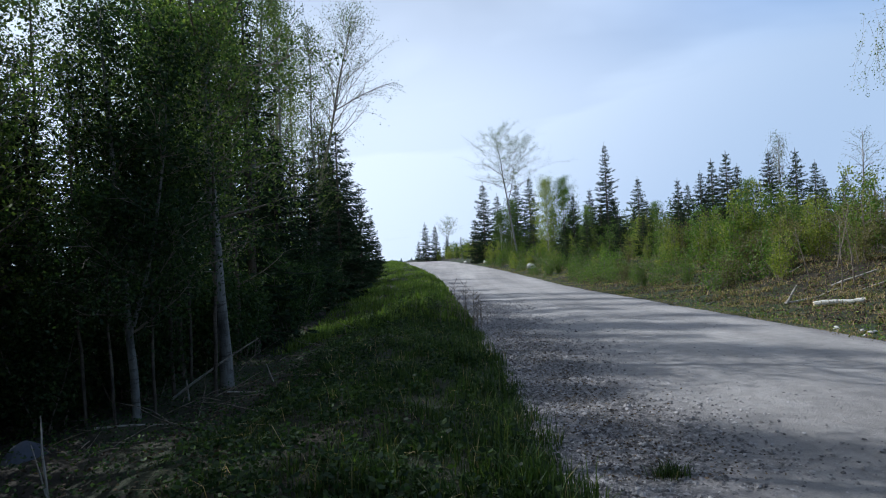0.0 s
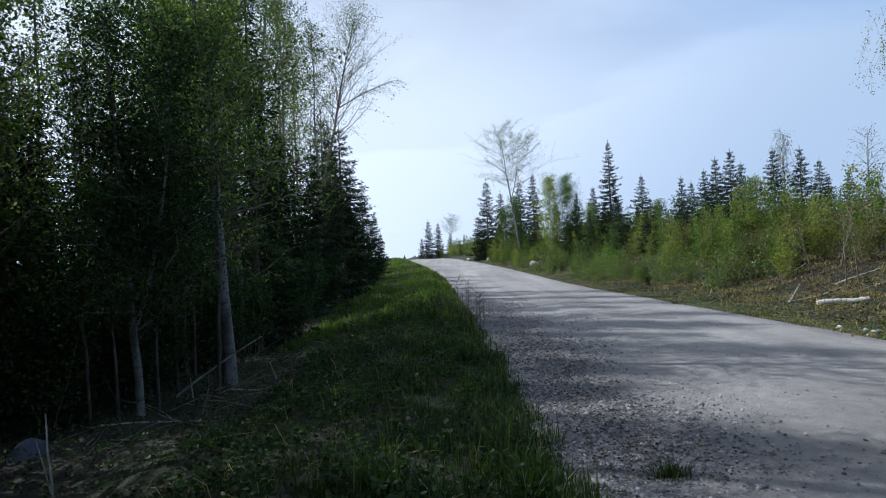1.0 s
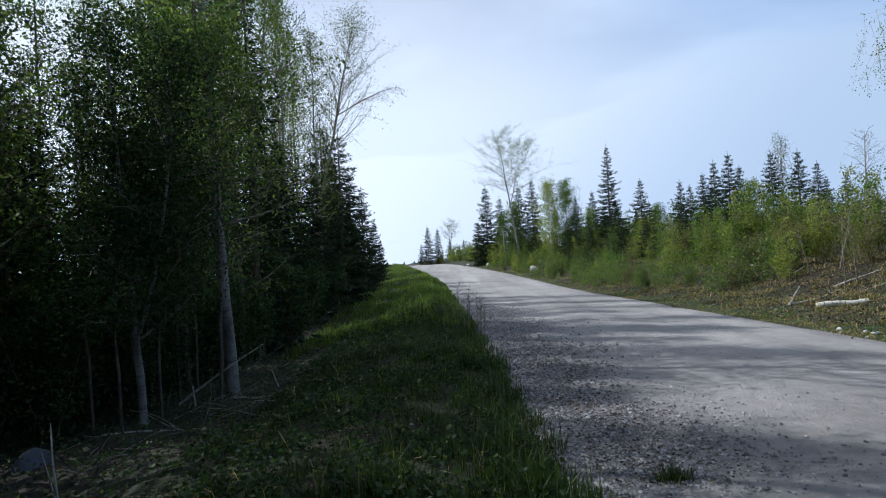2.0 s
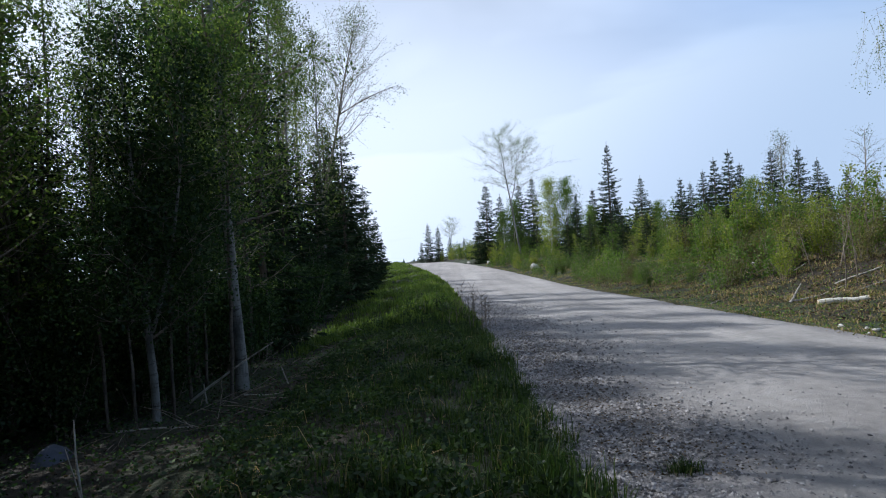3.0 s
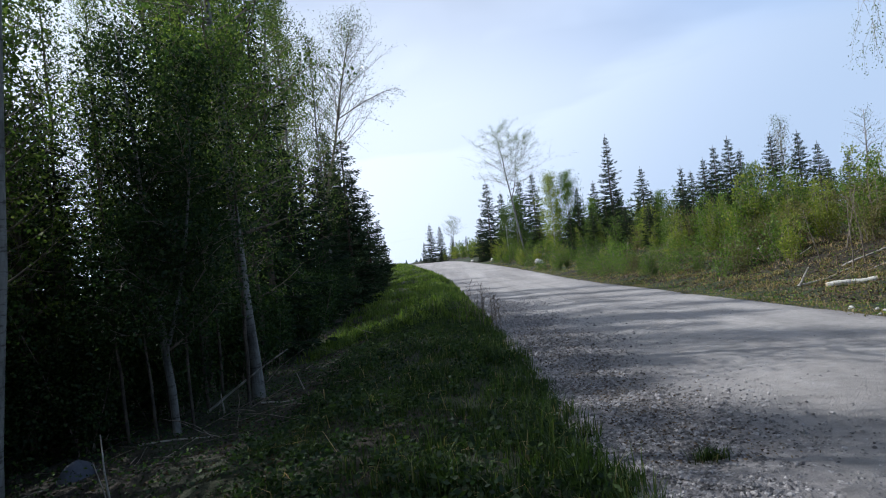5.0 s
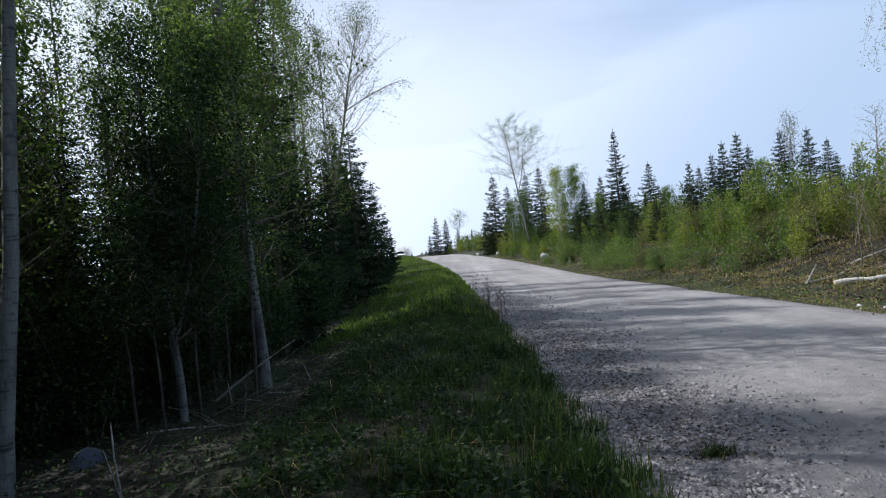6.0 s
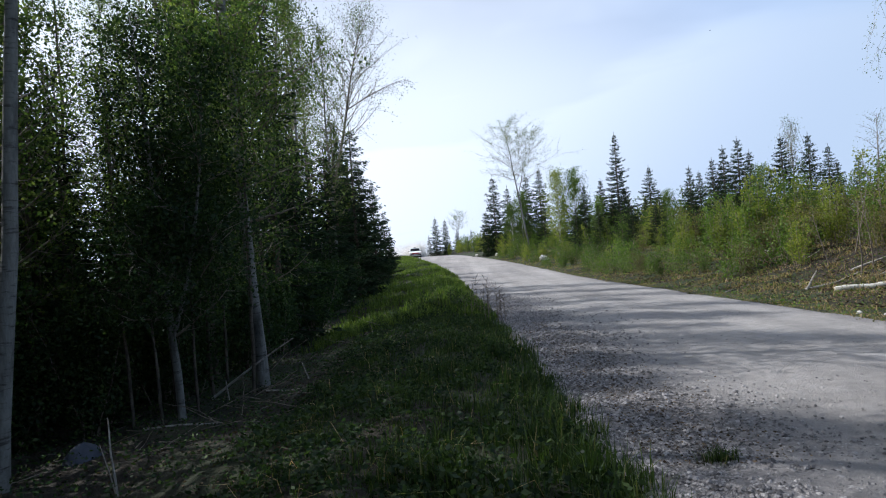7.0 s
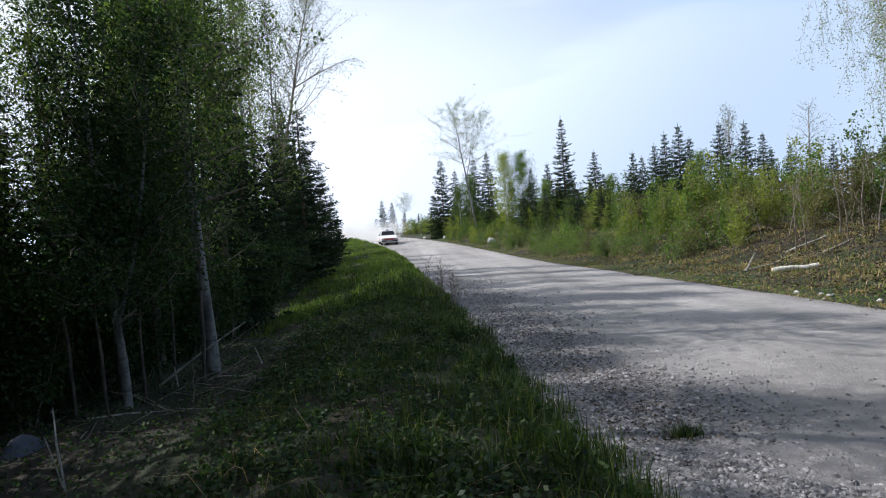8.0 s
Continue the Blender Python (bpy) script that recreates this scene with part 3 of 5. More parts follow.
for x, y, turn, s in ((-7.6, 9.4, 80, 0.9), (-8.8, 12.6, 200, 0.9), (-6.6, 14.2, 300, 0.9), (-9.6, 8.2, 130, 0.9), (-7.4, 17.5, 50, 0.95), (-11.2, 10.6, 20, 0.95), (-6.9, 7.6, 170, 0.9), (-4.9, 13.4, 240, 0.85)):
    again(thin_a, x, y, turn, s)
for x, y, turn, s in ((-6.6, 24.5, 90, 1.0), (-5.2, 24.2, 170, 0.88), (-8.2, 20.0, 250, 0.82), (-9.5, 15.5, 15, 0.82), (-7.0, 28.0, 200, 1.0), (-11.5, 14.0, 140, 0.82), (-10.6, 18.5, 310, 0.82)):
    again(thin_b, x, y, turn, s)

# the sparse birch that rises over the spruces, with one long bough towards the road
tall_birch = stand(broadleaf("sparse_birch", "tall slender birch with nearly bare twigs above dark spruces", 16, 13.5, 0.10, 7.4, 3.3, M_BIRCH, M_TWIG,
                             6500, 0.06, limbs=50, up=1.15, group=EDGE, lean=(0.24, 0.0), droop=-0.05, cloud=0.2), -7.2, 28.0, 0)
def long_bough(root):
    rng = np.random.default_rng(5)
    b, lf, tips = Buf(), Buf(), []
    p = bent_line(rng, (2.2, 0, 9.1), (1.0, 0.05, 0.55), 3.1, 10, 0.05, -0.005)
    tube(b, p, 0.035 * np.linspace(1, 0.2, 11), 5)
    for k in range(34):
        q = p[rng.integers(3, 11)]
        tw = bent_line(rng, q, (0.8, rng.normal() * 0.6, rng.normal() * 0.6), rng.uniform(0.3, 0.9), 3, 0.2, -0.08)
        tube(b, tw, 0.009 * np.linspace(1, 0.4, 4), 3)
        tips += [tw[2], tw[3]]
    tips = np.array(tips)
    leaves(lf, tips[rng.integers(0, len(tips), 420)] + rng.normal(size=(420, 3)) * 0.1, 0.055, rng)
    part("long_bough", b.mesh("long_bough", M_TWIG, True), root)
    tagged(part("bough_foliage", lf.mesh("bough_foliage", M_BIRCH), root), kind="stuff")
long_bough(tall_birch)

dense_a = stand(spruce("spruce", "dense dark green spruce with boughs down to the ground", 21, 8.0, 2.1, step=0.28, per=9, spray=30, size=0.23, base=0.25, group=EDGE, form=0.72, skirt=0.75), -4.64, 26.0, 0, 0.97)
dense_b = stand(spruce("tall_spruce", "tall dark spruce rising above the roadside wood", 22, 12.5, 2.4, step=0.42, per=9, spray=22, size=0.26, base=0.9, group=EDGE), -5.1, 15.2, 40, 0.82)
slim = stand(spruce("slim_spruce", "slim dark spruce with short drooping boughs", 23, 9.5, 1.9, per=8, spray=20, size=0.24, base=0.6, group=EDGE), -7.0, 11.0, 0, 0.62)
for x, y, turn, s in ((-8.2, 11.4, 40, 0.82), (-9.7, 12.2, 130, 0.92), (-8.9, 9.6, 220, 0.7), (-5.9, 20.6, 10, 0.85), (-5.2, 22.8, 100, 0.78), (-6.9, 22.0, 300, 0.95), (-5.6, 30.5, 60, 0.80), (-6.4, 16.4, 240, 0.7), (-5.07, 36.0, 300, 0.79), (-6.3, 39.5, 30, 1.03), (-5.13, 42.0, 100, 0.59), (-5.56, 50.0, 140, 0.43), (-5.9, 28.6, 140, 1.12),
                      (-7.6, 50.5, 170, 0.65), (-6.4, 32.5, 10, 1.04), (-7.2, 41.0, 200, 0.98), (-8.8, 55.0, 150, 0.60), (-11.0, 62.0, 90, 0.62), (-13.6, 70.0, 20, 0.66),
                      (-7.0, 47.5, 33, 0.51), (-15.5, 78.0, 10, 0.76), (-18, 86.0, 210, 0.77), (-22, 95, 50, 0.83)):
    again(dense_a, x, y, turn, s)
for x, y, turn, s in ((-9.4, 10.2, 20, 0.62), (-9.2, 12.6, 120, 0.6), (-8.8, 23.8, 100, 0.8), (-8.6, 27.5, 150, 0.85), (-9.4, 34.0, 320, 0.95), (-11.0, 30.0, 45, 0.9), (-8.4, 44.0, 10, 0.95), (-9.6, 53.0, 80, 0.9), (-11.8, 61.0, 10, 0.9)):
    again(dense_b, x, y, turn, s)
for x, y, turn, s in ((-2.87, 95.0, 0, 0.79), (-1.35, 96.5, 120, 0.72), (-4.0, 95.5, 20, 0.44)):
    again(dense_a, x, y, turn, s, label="pair of spruces beside the crest of the road")
for x, y, turn, s in ((-7.9, 10.1, 200, 0.66), (-9.3, 9.3, 20, 0.72), (-8.4, 9.9, 110, 0.62), (-11.6, 11.4, 210, 0.8), (-10.2, 11.9, 310, 0.72), (-8.3, 15.0, 30, 0.62), (-7.2, 16.4, 190, 0.75), (-9.8, 10.8, 70, 0.6), (-10.8, 13.2, 280, 0.7), (-8.6, 6.6, 15, 0.5), (-12.0, 8.2, 100, 0.65), (-10.4, 5.4, 130, 0.6),
                      (-13.0, 10.5, 250, 0.7), (-6.1, 12.9, 222, 0.6), (-5.4, 16.0, 60, 0.62), (-6.7, 23.4, 10, 0.85), (-6.2, 21.0, 120, 0.62), (-14.5, 11.8, 130, 0.8), (-12.6, 15.5, 40, 0.8), (-7.4, 13.4, 140, 0.55)):
    again(slim, x, y, turn, s)

# deep-wood fill, plus trees added out of view to block sun and skylight
screen_spruce = stand(spruce("wood_spruce", "dark spruce added as deep-wood fill and as unseen light block", 24, 9.0, 2.3, step=0.45, per=7, spray=11, size=0.40, base=0.3, group=EDGE), -12.6, 7.0)
shade_aspen = stand(broadleaf("wood_aspen", "leafy aspen added at and beyond the view's edge to cast shade", 25, 10.5, 0.07, 1.8, 1.8, M_ASPEN, M_BARK_DARK, 3600, 0.13, limbs=26, group=EDGE), -10.9, 3.6)
for x, y, turn, s in ((-14.0, 6.4, 40, 0.9), (-16.0, 9.6, 80, 0.95), (-15.6, 13.6, 140, 1.0), (-17.5, 6.6, 10, 1.0), (-18.4, 12.0, 60, 1.1), (-16.8, 17.5, 200, 1.1), (-20.5, 9.2, 150, 1.15), (-14.0, 19.0, 20, 1.0),
                      (-19.5, 16.5, 100, 1.2), (-13.6, 3.6, 75, 0.9), (-17.0, 3.0, 75, 1.0), (-12.4, 9.6, 10, 0.75), (-11.6, 12.2, 100, 0.7), (-13.2, 13.4, 50, 0.8)):
    again(screen_spruce, x, y, turn, s * 0.84)
# added beside and behind the camera, unseen, to keep skylight off the verge
for x, y, turn, s in ((-7.2, 3.2, 10, 1.0), (-6.0, 0.2, 80, 1.05), (-5.2, -3.4, 150, 1.0), (-8.4, 0.8, 220, 1.1), (-6.6, -6.8, 300, 1.0), (-9.0, -3.6, 20, 1.1), (-5.4, -10.5, 100, 1.0)):
    again(shade_aspen, x, y, turn, s)
for x, y, turn, s in ((-10.4, 2.6, 10, 0.9), (-8.0, -1.6, 70, 0.85), (-11.0, -5.0, 120, 0.95), (-6.8, -14.0, 200, 0.9), (-12.6, 5.6, 30, 0.9), (-9.0, -9.0, 250, 0.9)):
    again(screen_spruce, x, y, turn, s)

# unseen trees added on both sides to screen the sky
for x, y, turn, s in ((-3.4, -2.6, 10, 1.0), (-2.9, -5.8, 120, 1.05), (11.5, 1.0, 30, 1.0), (9.8, -4.5, 210, 1.1), (12.8, -1.5, 300, 1.1)):
    again(shade_aspen, x, y, turn, s)
for x, y, turn, s in ((-4.0, -9.2, 10, 1.0), (10.6, -9.0, 60, 0.9), (13.5, -6.0, 150, 0.95), (15.5, 0.5, 150, 0.9)):
    again(screen_spruce, x, y, turn, s)
# added at the left edge of view to stop sun dapples on the floor
for x, y, turn, s in ((-9.4, 11.8, 10, 0.85), (-7.5, 8.7, 100, 0.7), (-10.4, 9.5, 200, 0.7)):
    again(shade_aspen, x, y, turn, s)
# further unseen aspens added around the camera to dim the verge
for x, y, turn, s in ((-4.0, -1.0, 40, 1.0), (-5.2, 0.2, 140, 1.1), (-3.0, -4.0, 250, 1.15), (-1.6, -7.5, 30, 1.1), (-7.0, 1.8, 70, 1.15), (9.2, -2.0, 10, 1.2), (8.8, -7.5, 120, 1.2), (11.0, -12.0, 200, 1.2), (8.6, -13.5, 40, 1.1)):
    again(shade_aspen, x, y, turn, s)
# unseen spruces added up-sun and behind to keep the verge dark
for x, y, turn, s in ((-8.1, 6.0, 50, 0.75), (-7.0, 5.1, 150, 0.55), (-11.5, 4.6, 60, 1.3), (-12.8, 6.6, 20, 1.35), (-10.9, 6.9, 200, 1.1), (-13.2, 2.2, 100, 1.4), (-14.8, 4.8, 300, 1.4), (-11.0, 1.0, 10, 1.3), (-9.2, 2.0, 170, 1.15), (-15.6, 7.4, 230, 1.4), (-10.6, 6.4, 90, 1.4), (-7.5, 4.2, 30, 0.95), (-9.2, 5.5, 130, 1.35), (-8.0, 3.0, 80, 1.1), (-6.1, 2.6, 10, 0.8), (-10.0, 4.2, 230, 1.05), (-2.6, -9.5, 20, 1.2), (-5.6, -6.0, 80, 1.2), (-7.6, -4.5, 160, 1.25), (-4.4, -12.5, 240, 1.3), (9.6, -10.5, 300, 1.2), (-6.4, 1.4, 200, 1.0), (11.8, -4.0, 60, 1.25)):
    again(screen_spruce, x, y, turn, s)
for k in range(17):
    a = radians(96 + k * 3.6)
    r = 23 + 4.0 * (k % 3)
    again(screen_spruce, r * math.cos(a) - 3.5, r * math.sin(a) * 1.0, k * 67, 0.80 + 0.08 * (k % 4))

# leafy undergrowth between the trunks
UNDER = "bushes of the roadside wood"
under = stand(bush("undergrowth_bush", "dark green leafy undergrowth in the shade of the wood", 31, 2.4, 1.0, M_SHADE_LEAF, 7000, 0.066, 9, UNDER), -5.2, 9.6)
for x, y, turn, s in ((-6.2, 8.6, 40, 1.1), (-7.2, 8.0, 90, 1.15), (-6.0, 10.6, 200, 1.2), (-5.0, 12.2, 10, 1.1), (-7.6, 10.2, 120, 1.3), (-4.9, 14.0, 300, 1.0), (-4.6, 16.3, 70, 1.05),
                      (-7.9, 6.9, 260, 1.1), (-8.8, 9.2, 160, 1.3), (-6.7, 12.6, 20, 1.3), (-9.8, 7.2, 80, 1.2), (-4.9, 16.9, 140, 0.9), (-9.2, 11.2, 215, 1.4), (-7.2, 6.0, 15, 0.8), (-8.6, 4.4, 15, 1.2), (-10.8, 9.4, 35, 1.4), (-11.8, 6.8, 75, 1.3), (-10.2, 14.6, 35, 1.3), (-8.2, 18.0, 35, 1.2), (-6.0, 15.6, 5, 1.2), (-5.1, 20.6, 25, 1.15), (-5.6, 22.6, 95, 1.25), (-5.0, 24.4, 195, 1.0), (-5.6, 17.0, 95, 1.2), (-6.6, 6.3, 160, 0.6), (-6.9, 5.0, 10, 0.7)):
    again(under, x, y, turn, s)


# ---- the clearing across the road ----
ACROSS = "young trees across the road"
young = stand(spruce("young_spruce", "young green spruce standing above the bushes", 41, 6.9, 2.5, step=0.25, per=8, spray=60, size=0.17, base=0.3, group=ACROSS, form=1.0), 14.7, 46.0, 0, 0.84)
stand(spruce("lone_spruce", "tall narrow spruce with open boughs and a bare tip", 42, 9.3, 2.0, step=0.30, per=8, spray=58, size=0.17, base=0.4, group=ACROSS, form=0.85), 12.85, 48.0, 0, 0.96)
for x, y, turn, s in ((4.3, 65.2, 40, 1.07), (5.9, 66.4, 140, 0.86), (8.0, 66.5, 90, 0.97), (7.2, 63.0, 10, 0.62)):
    again(dense_a, x, y, turn, s, label="dark spruce across the road beside a leaning birch")
for x, y, turn, s in ((3.4, 66, 30, 0.70), (9.39, 66, 10, 1.20), (5.3, 62.5, 10, 0.53), (8.4, 58, 120, 0.62), (9.8, 55, 10, 0.68), (10.6, 50, 200, 0.76), (11.64, 48.5, 260, 0.78), (12.1, 47.2, 20, 0.57), (13.7, 49.5, 10, 0.65),
                      (16.4, 48, 90, 0.53), (15.57, 40.5, 90, 0.75), (16.63, 41.5, 140, 0.70), (16.9, 40, 20, 0.80), (18.1, 41, 70, 0.92), (18.64, 40, 40, 0.96), (18.4, 38, 300, 0.78), (18.41, 37, 130, 0.60), (17.6, 38.5, 15, 0.58),
                      (18.78, 35, 10, 0.86), (20.04, 34.5, 80, 0.83), (20.2, 33, 170, 0.71), (19.7, 31.5, 10, 0.54), (20.12, 30.5, 200, 0.56), (20.13, 29, 45, 0.5), (20.62, 28, 80, 0.51), (20.37, 26, 40, 0.48), (19.92, 24, 10, 0.48), (22.5, 25, 66, 0.6), (23.5, 21, 170, 0.62),
                      (10.2, 44, 40, 0.5), (11.4, 42.5, 130, 0.55), (12.6, 44.5, 220, 0.5), (12.3, 38, 10, 0.45), (13.6, 41, 70, 0.55), (14.2, 37, 160, 0.48), (15.0, 35, 250, 0.5), (16.4, 33, 20, 0.45), (13.2, 34, 100, 0.4), (11.0, 38.5, 190, 0.42), (9.4, 48, 20, 0.5), (12.8, 55, 20, 0.53), (16.2, 52, 100, 0.54), (0.5, 99, 20, 0.53), (4.5, 92, 20, 0.42), (2.6, 94, 90, 0.42)):
    again(young, x, y, turn, s)

# birches and other leafy trees across the road
bare = stand(broadleaf("leaning_birch", "leaning open birch with thin newly opened leaves", 43, 12.9, 0.10, 6.6, 4.4, M_BIRCH, M_BARK_GREY, 12000, 0.07, limbs=54, fork=6.0, up=0.6,
                       group=ACROSS, lean=(-0.125, 0.0), droop=-0.04, cloud=0.14), 7.0, 58.5, 0, 0.96)
again(bare, 0.35, 97.0, 150, 0.50)
stand(broadleaf("yellow_birch", "bright yellow-green leafy young birch", 44, 6.7, 0.07, 0.8, 1.6, M_WILLOW, M_BARK_BIRCH, 12000, 0.08, limbs=48, group=ACROSS, cloud=0.2), 8.75, 52.0)
green = stand(broadleaf("green_birch", "young birch in fresh green leaf", 45, 6.0, 0.06, 0.7, 1.7, M_SAPLING, M_BARK_BIRCH, 9500, 0.085, limbs=40, group=ACROSS, cloud=0.18), 10.1, 51.2, 0, 1.05)
for x, y, turn, s in ((6.7, 61.0, 90, 0.95), (5.6, 60.5, 20, 0.8), (11.0, 47, 180, 0.62), (15.2, 44, 0, 0.6), (18.0, 36, 60, 0.7)):
    again(green, x, y, turn, s)
pale = stand(broadleaf("pale_birch", "pale birch with hanging twigs and hardly any leaves", 46, 7.2, 0.06, 2.0, 1.5, M_BIRCH, M_BARK_BIRCH, 2600, 0.06, limbs=34, up=0.9, group=ACROSS, droop=0.25, hang=90), 19.63, 35.4, 0, 0.93)
stand(broadleaf("dead_birch", "dying birch with a bare crooked top", 47, 6.3, 0.06, 2.6, 1.4, M_BIRCH, M_DEADWOOD, 500, 0.06, limbs=20, up=0.7, group=ACROSS, lean=(0.03, 0)), 17.2, 25.0, 0, 0.82)
stand(broadleaf("weeping_birch", "large birch with long hanging pale twigs", 48, 15.5, 0.16, 5.2, 4.3, M_BIRCH, M_BARK_BIRCH, 60000, 0.075, limbs=70, up=0.75, group=ACROSS, droop=0.42, hang=2200, cloud=0.12, reach=(0.7, 2.2), twig_mat=M_DEADWOOD), 22.4, 24.0)

# bushes on the bank
BANK = "bushes on the bank across the road"
kinds = [bush("willow_bush", "yellow-green willow bush in fresh leaf", 51, 3.0, 1.25, M_WILLOW, 2300, 0.085, 12, BANK, cloud=0.09),
         bush("birch_bush", "green birch saplings in a dense clump", 52, 3.0, 1.1, M_SAPLING, 2300, 0.085, 12, BANK, cloud=0.09),
         bush("budding_bush", "brownish bush with opening buds", 53, 2.6, 1.0, M_BROWN_LEAF, 1800, 0.075, 10, BANK),
         bush("low_bush", "low green leafy bush on the roadside bank", 54, 1.3, 1.15, M_SAPLING, 800, 0.07, 9, BANK)]
def scatter_bushes():
    rng = np.random.default_rng(7)
    first = set()
    def put(kind, x, y, s):
        if kind in first:
            again(kinds[kind], x, y, rng.uniform(0, 360), s)
        else:
            first.add(kind)
            stand(kinds[kind], x, y, rng.uniform(0, 360), s)
    put(0, 11.6, 24.0, 1.22); put(0, 12.7, 22.6, 0.98); put(0, 10.9, 25.4, 0.9); put(0, 13.4, 21.8, 0.85)
    put(2, 11.2, 20.0, 0.9); put(2, 12.6, 19.0, 1.0); put(2, 10.6, 21.4, 0.75); put(2, 13.6, 18.4, 0.9); put(2, 9.3, 20.2, 0.6)
    for y in np.arange(13.0, 62.0, 1.3):
        for u in (1.1, 1.9, 2.8, 4.0, 5.6, 7.2, 9.4, 12.4):
            yy = y + rng.uniform(-0.6, 0.6)
            x = float(road_x(yy)) + HALF + u + rng.uniform(-0.5, 0.5) * (0.6 if u < 3 else 1.4)
            if (yy < 17 and u < 6.0) or (yy < 20 and u < 3.6) or (yy < 23 and u < 2.2) or (yy < 28 and u < 1.5) or rng.uniform() < 0.15:
                continue
            if u < 4.5:
                if rng.uniform() < 0.62:
                    put(3, x, yy, rng.uniform(0.6, 1.15) * (0.62 + 0.14 * u))
                else:
                    put(int(rng.choice([0, 1, 1, 2])), x, yy, rng.uniform(0.3, 0.55))
            else:
                put(int(rng.choice([0, 1, 2, 3], p=[0.2, 0.52, 0.2, 0.08])), x, yy, rng.uniform(0.42, 1.12) * (0.75 + 0.05 * u))
    for y in np.arange(58.0, 100.0, 2.2):
        for u in (2.2, 3.8, 5.6):
            yy = y + rng.uniform(-0.8, 0.8)
            put(int(rng.choice([0, 0, 1])), float(road_x(yy)) + HALF + u + rng.uniform(-0.5, 0.5), yy, rng.uniform(0.55, 0.85))
scatter_bushes()
for x, y, turn, s in ((-0.75, 16.4, 10, 0.34), (-1.15, 17.3, 80, 0.40), (-0.45, 17.6, 150, 0.30), (-1.6, 17.9, 220, 0.36), (-0.9, 18.6, 300, 0.34), (-0.35, 15.4, 45, 0.26),
                      (-1.9, 24.0, 10, 0.34), (-2.6, 28.5, 100, 0.36), (-2.2, 34.0, 30, 0.38), (-3.1, 21.0, 70, 0.3), (-1.4, 30.0, 0, 0.3)):
    again(kinds[3], x, y, turn, s, label="clump of sunlit green herbs on the verge")


def bare_sapling(seed, h):
    rng = np.random.default_rng(seed)
    root = thing("bare_sapling", "thin bare grey sapling on the bank", "sapling", "bare saplings on the bank")
    b = Buf()
    p = bent_line(rng, (0, 0, -0.1), (rng.normal() * 0.08, rng.normal() * 0.08, 1), h, 7, 0.05, 0.05)
    tube(b, p, 0.022 * np.linspace(1, 0.25, 8), 6)
    part("stem", b.mesh("stem", M_TWIG, True), root)
    b = Buf()
    for k in range(12):
        q = p[rng.integers(2, 8)]
        tube(b, bent_line(rng, q, (rng.normal(), rng.normal(), 0.9), rng.uniform(0.2, 0.5), 3, 0.15, 0.05), 0.007 * np.linspace(1, 0.4, 4), 3)
    tagged(part("twig_spray", b.mesh("twig_spray", M_TWIG, True), root), kind="stuff")
    return root


sap = stand(bare_sapling(61, 1.7), 9.7, 15.0)
sap_b = stand(bare_sapling(62, 2.1), 10.3, 15.4)
for i, (x, y, s) in enumerate(((10.9, 14.6, 0.9), (11.4, 15.6, 1.1), (11.9, 14.8, 0.95), (12.5, 16.0, 1.15), (9.9, 16.6, 0.8), (13.1, 15.0, 1.0), (11.0, 17.2, 1.0), (12.1, 17.5, 1.1), (13.6, 16.6, 1.2))):
    again(sap if i % 2 else sap_b, x, y, i * 77, s)


# ---- loose wood and stones ----
def limb_thing(name, label, category, pts, r0, r1, mat, group="", sides=8, ends=None, seed=1):
    rng = np.random.default_rng(seed)
    pts = [np.array(p, float) for p in pts]
    line = []
    for a, b in zip(pts, pts[1:]):
        for u in np.linspace(0, 1, 5)[:-1]:
            line.append(a + (b - a) * u + rng.normal(size=3) * r0 * 0.12)
    line.append(pts[-1])
    line = np.array(line)
    root = thing(name, label, category, group, Matrix.Translation(line[0]))
    b = Buf()
    tube(b, line - line[0], np.linspace(r0, r1, len(line)), sides)
    part("bark" if ends else "wood", b.mesh("wood", mat, True), root)
    if ends:
        for p, q in ((line[0], line[1]), (line[-1], line[-2])):
            d = (p - q) / np.linalg.norm(p - q)
            b = Buf()
            tube(b, [p - line[0] - d * 0.01, p - line[0] + d * 0.006], [r0 * 0.93, r0 * 0.9], sides)
            part("cut_end", b.mesh("cut_end", M_LOG_END), root)
    return root


def lying(x0, y0, x1, y1, r):
    return [(x, y, float(land_z(x, y)) + r * 0.8) for x, y in ((x0, y0), ((x0 + x1) / 2, (y0 + y1) / 2), (x1, y1))]


limb_thing("birch_log", "pale peeled birch log lying on the bank", "log", lying(7.95, 13.25, 8.42, 13.14, 0.07), 0.074, 0.066, M_LOG, "logs on the bank", 10, True, 1)
limb_thing("birch_log", "pale peeled birch log lying on the bank", "log", lying(8.47, 13.22, 8.95, 13.05, 0.065), 0.070, 0.060, M_LOG, "logs on the bank", 10, True, 2)
def dead_branch(pts, r, label="dead grey branch lying among dry grass", seed=1, mat=None):
    return limb_thing("dead_branch", label, "branch", pts, r, r * 0.4, mat or M_DEADWOOD, "fallen branches", 6, None, seed)
dead_branch(lying(7.9, 14.4, 9.9, 15.2, 0.03), 0.03, seed=3)
dead_branch([(7.9, 14.3, float(land_z(7.9, 14.3)) + 0.02), (8.3, 14.5, float(land_z(8.3, 14.5)) + 0.45)], 0.035, "broken grey branch sticking up from the bank", seed=4)
dead_branch(lying(9.4, 14.0, 11.5, 14.8, 0.03), 0.028, seed=5)
dead_branch(lying(9.8, 15.6, 12.5, 16.0, 0.035), 0.035, seed=6)
dead_branch(lying(6.9, 16.5, 8.0, 17.0, 0.02), 0.02, seed=7)
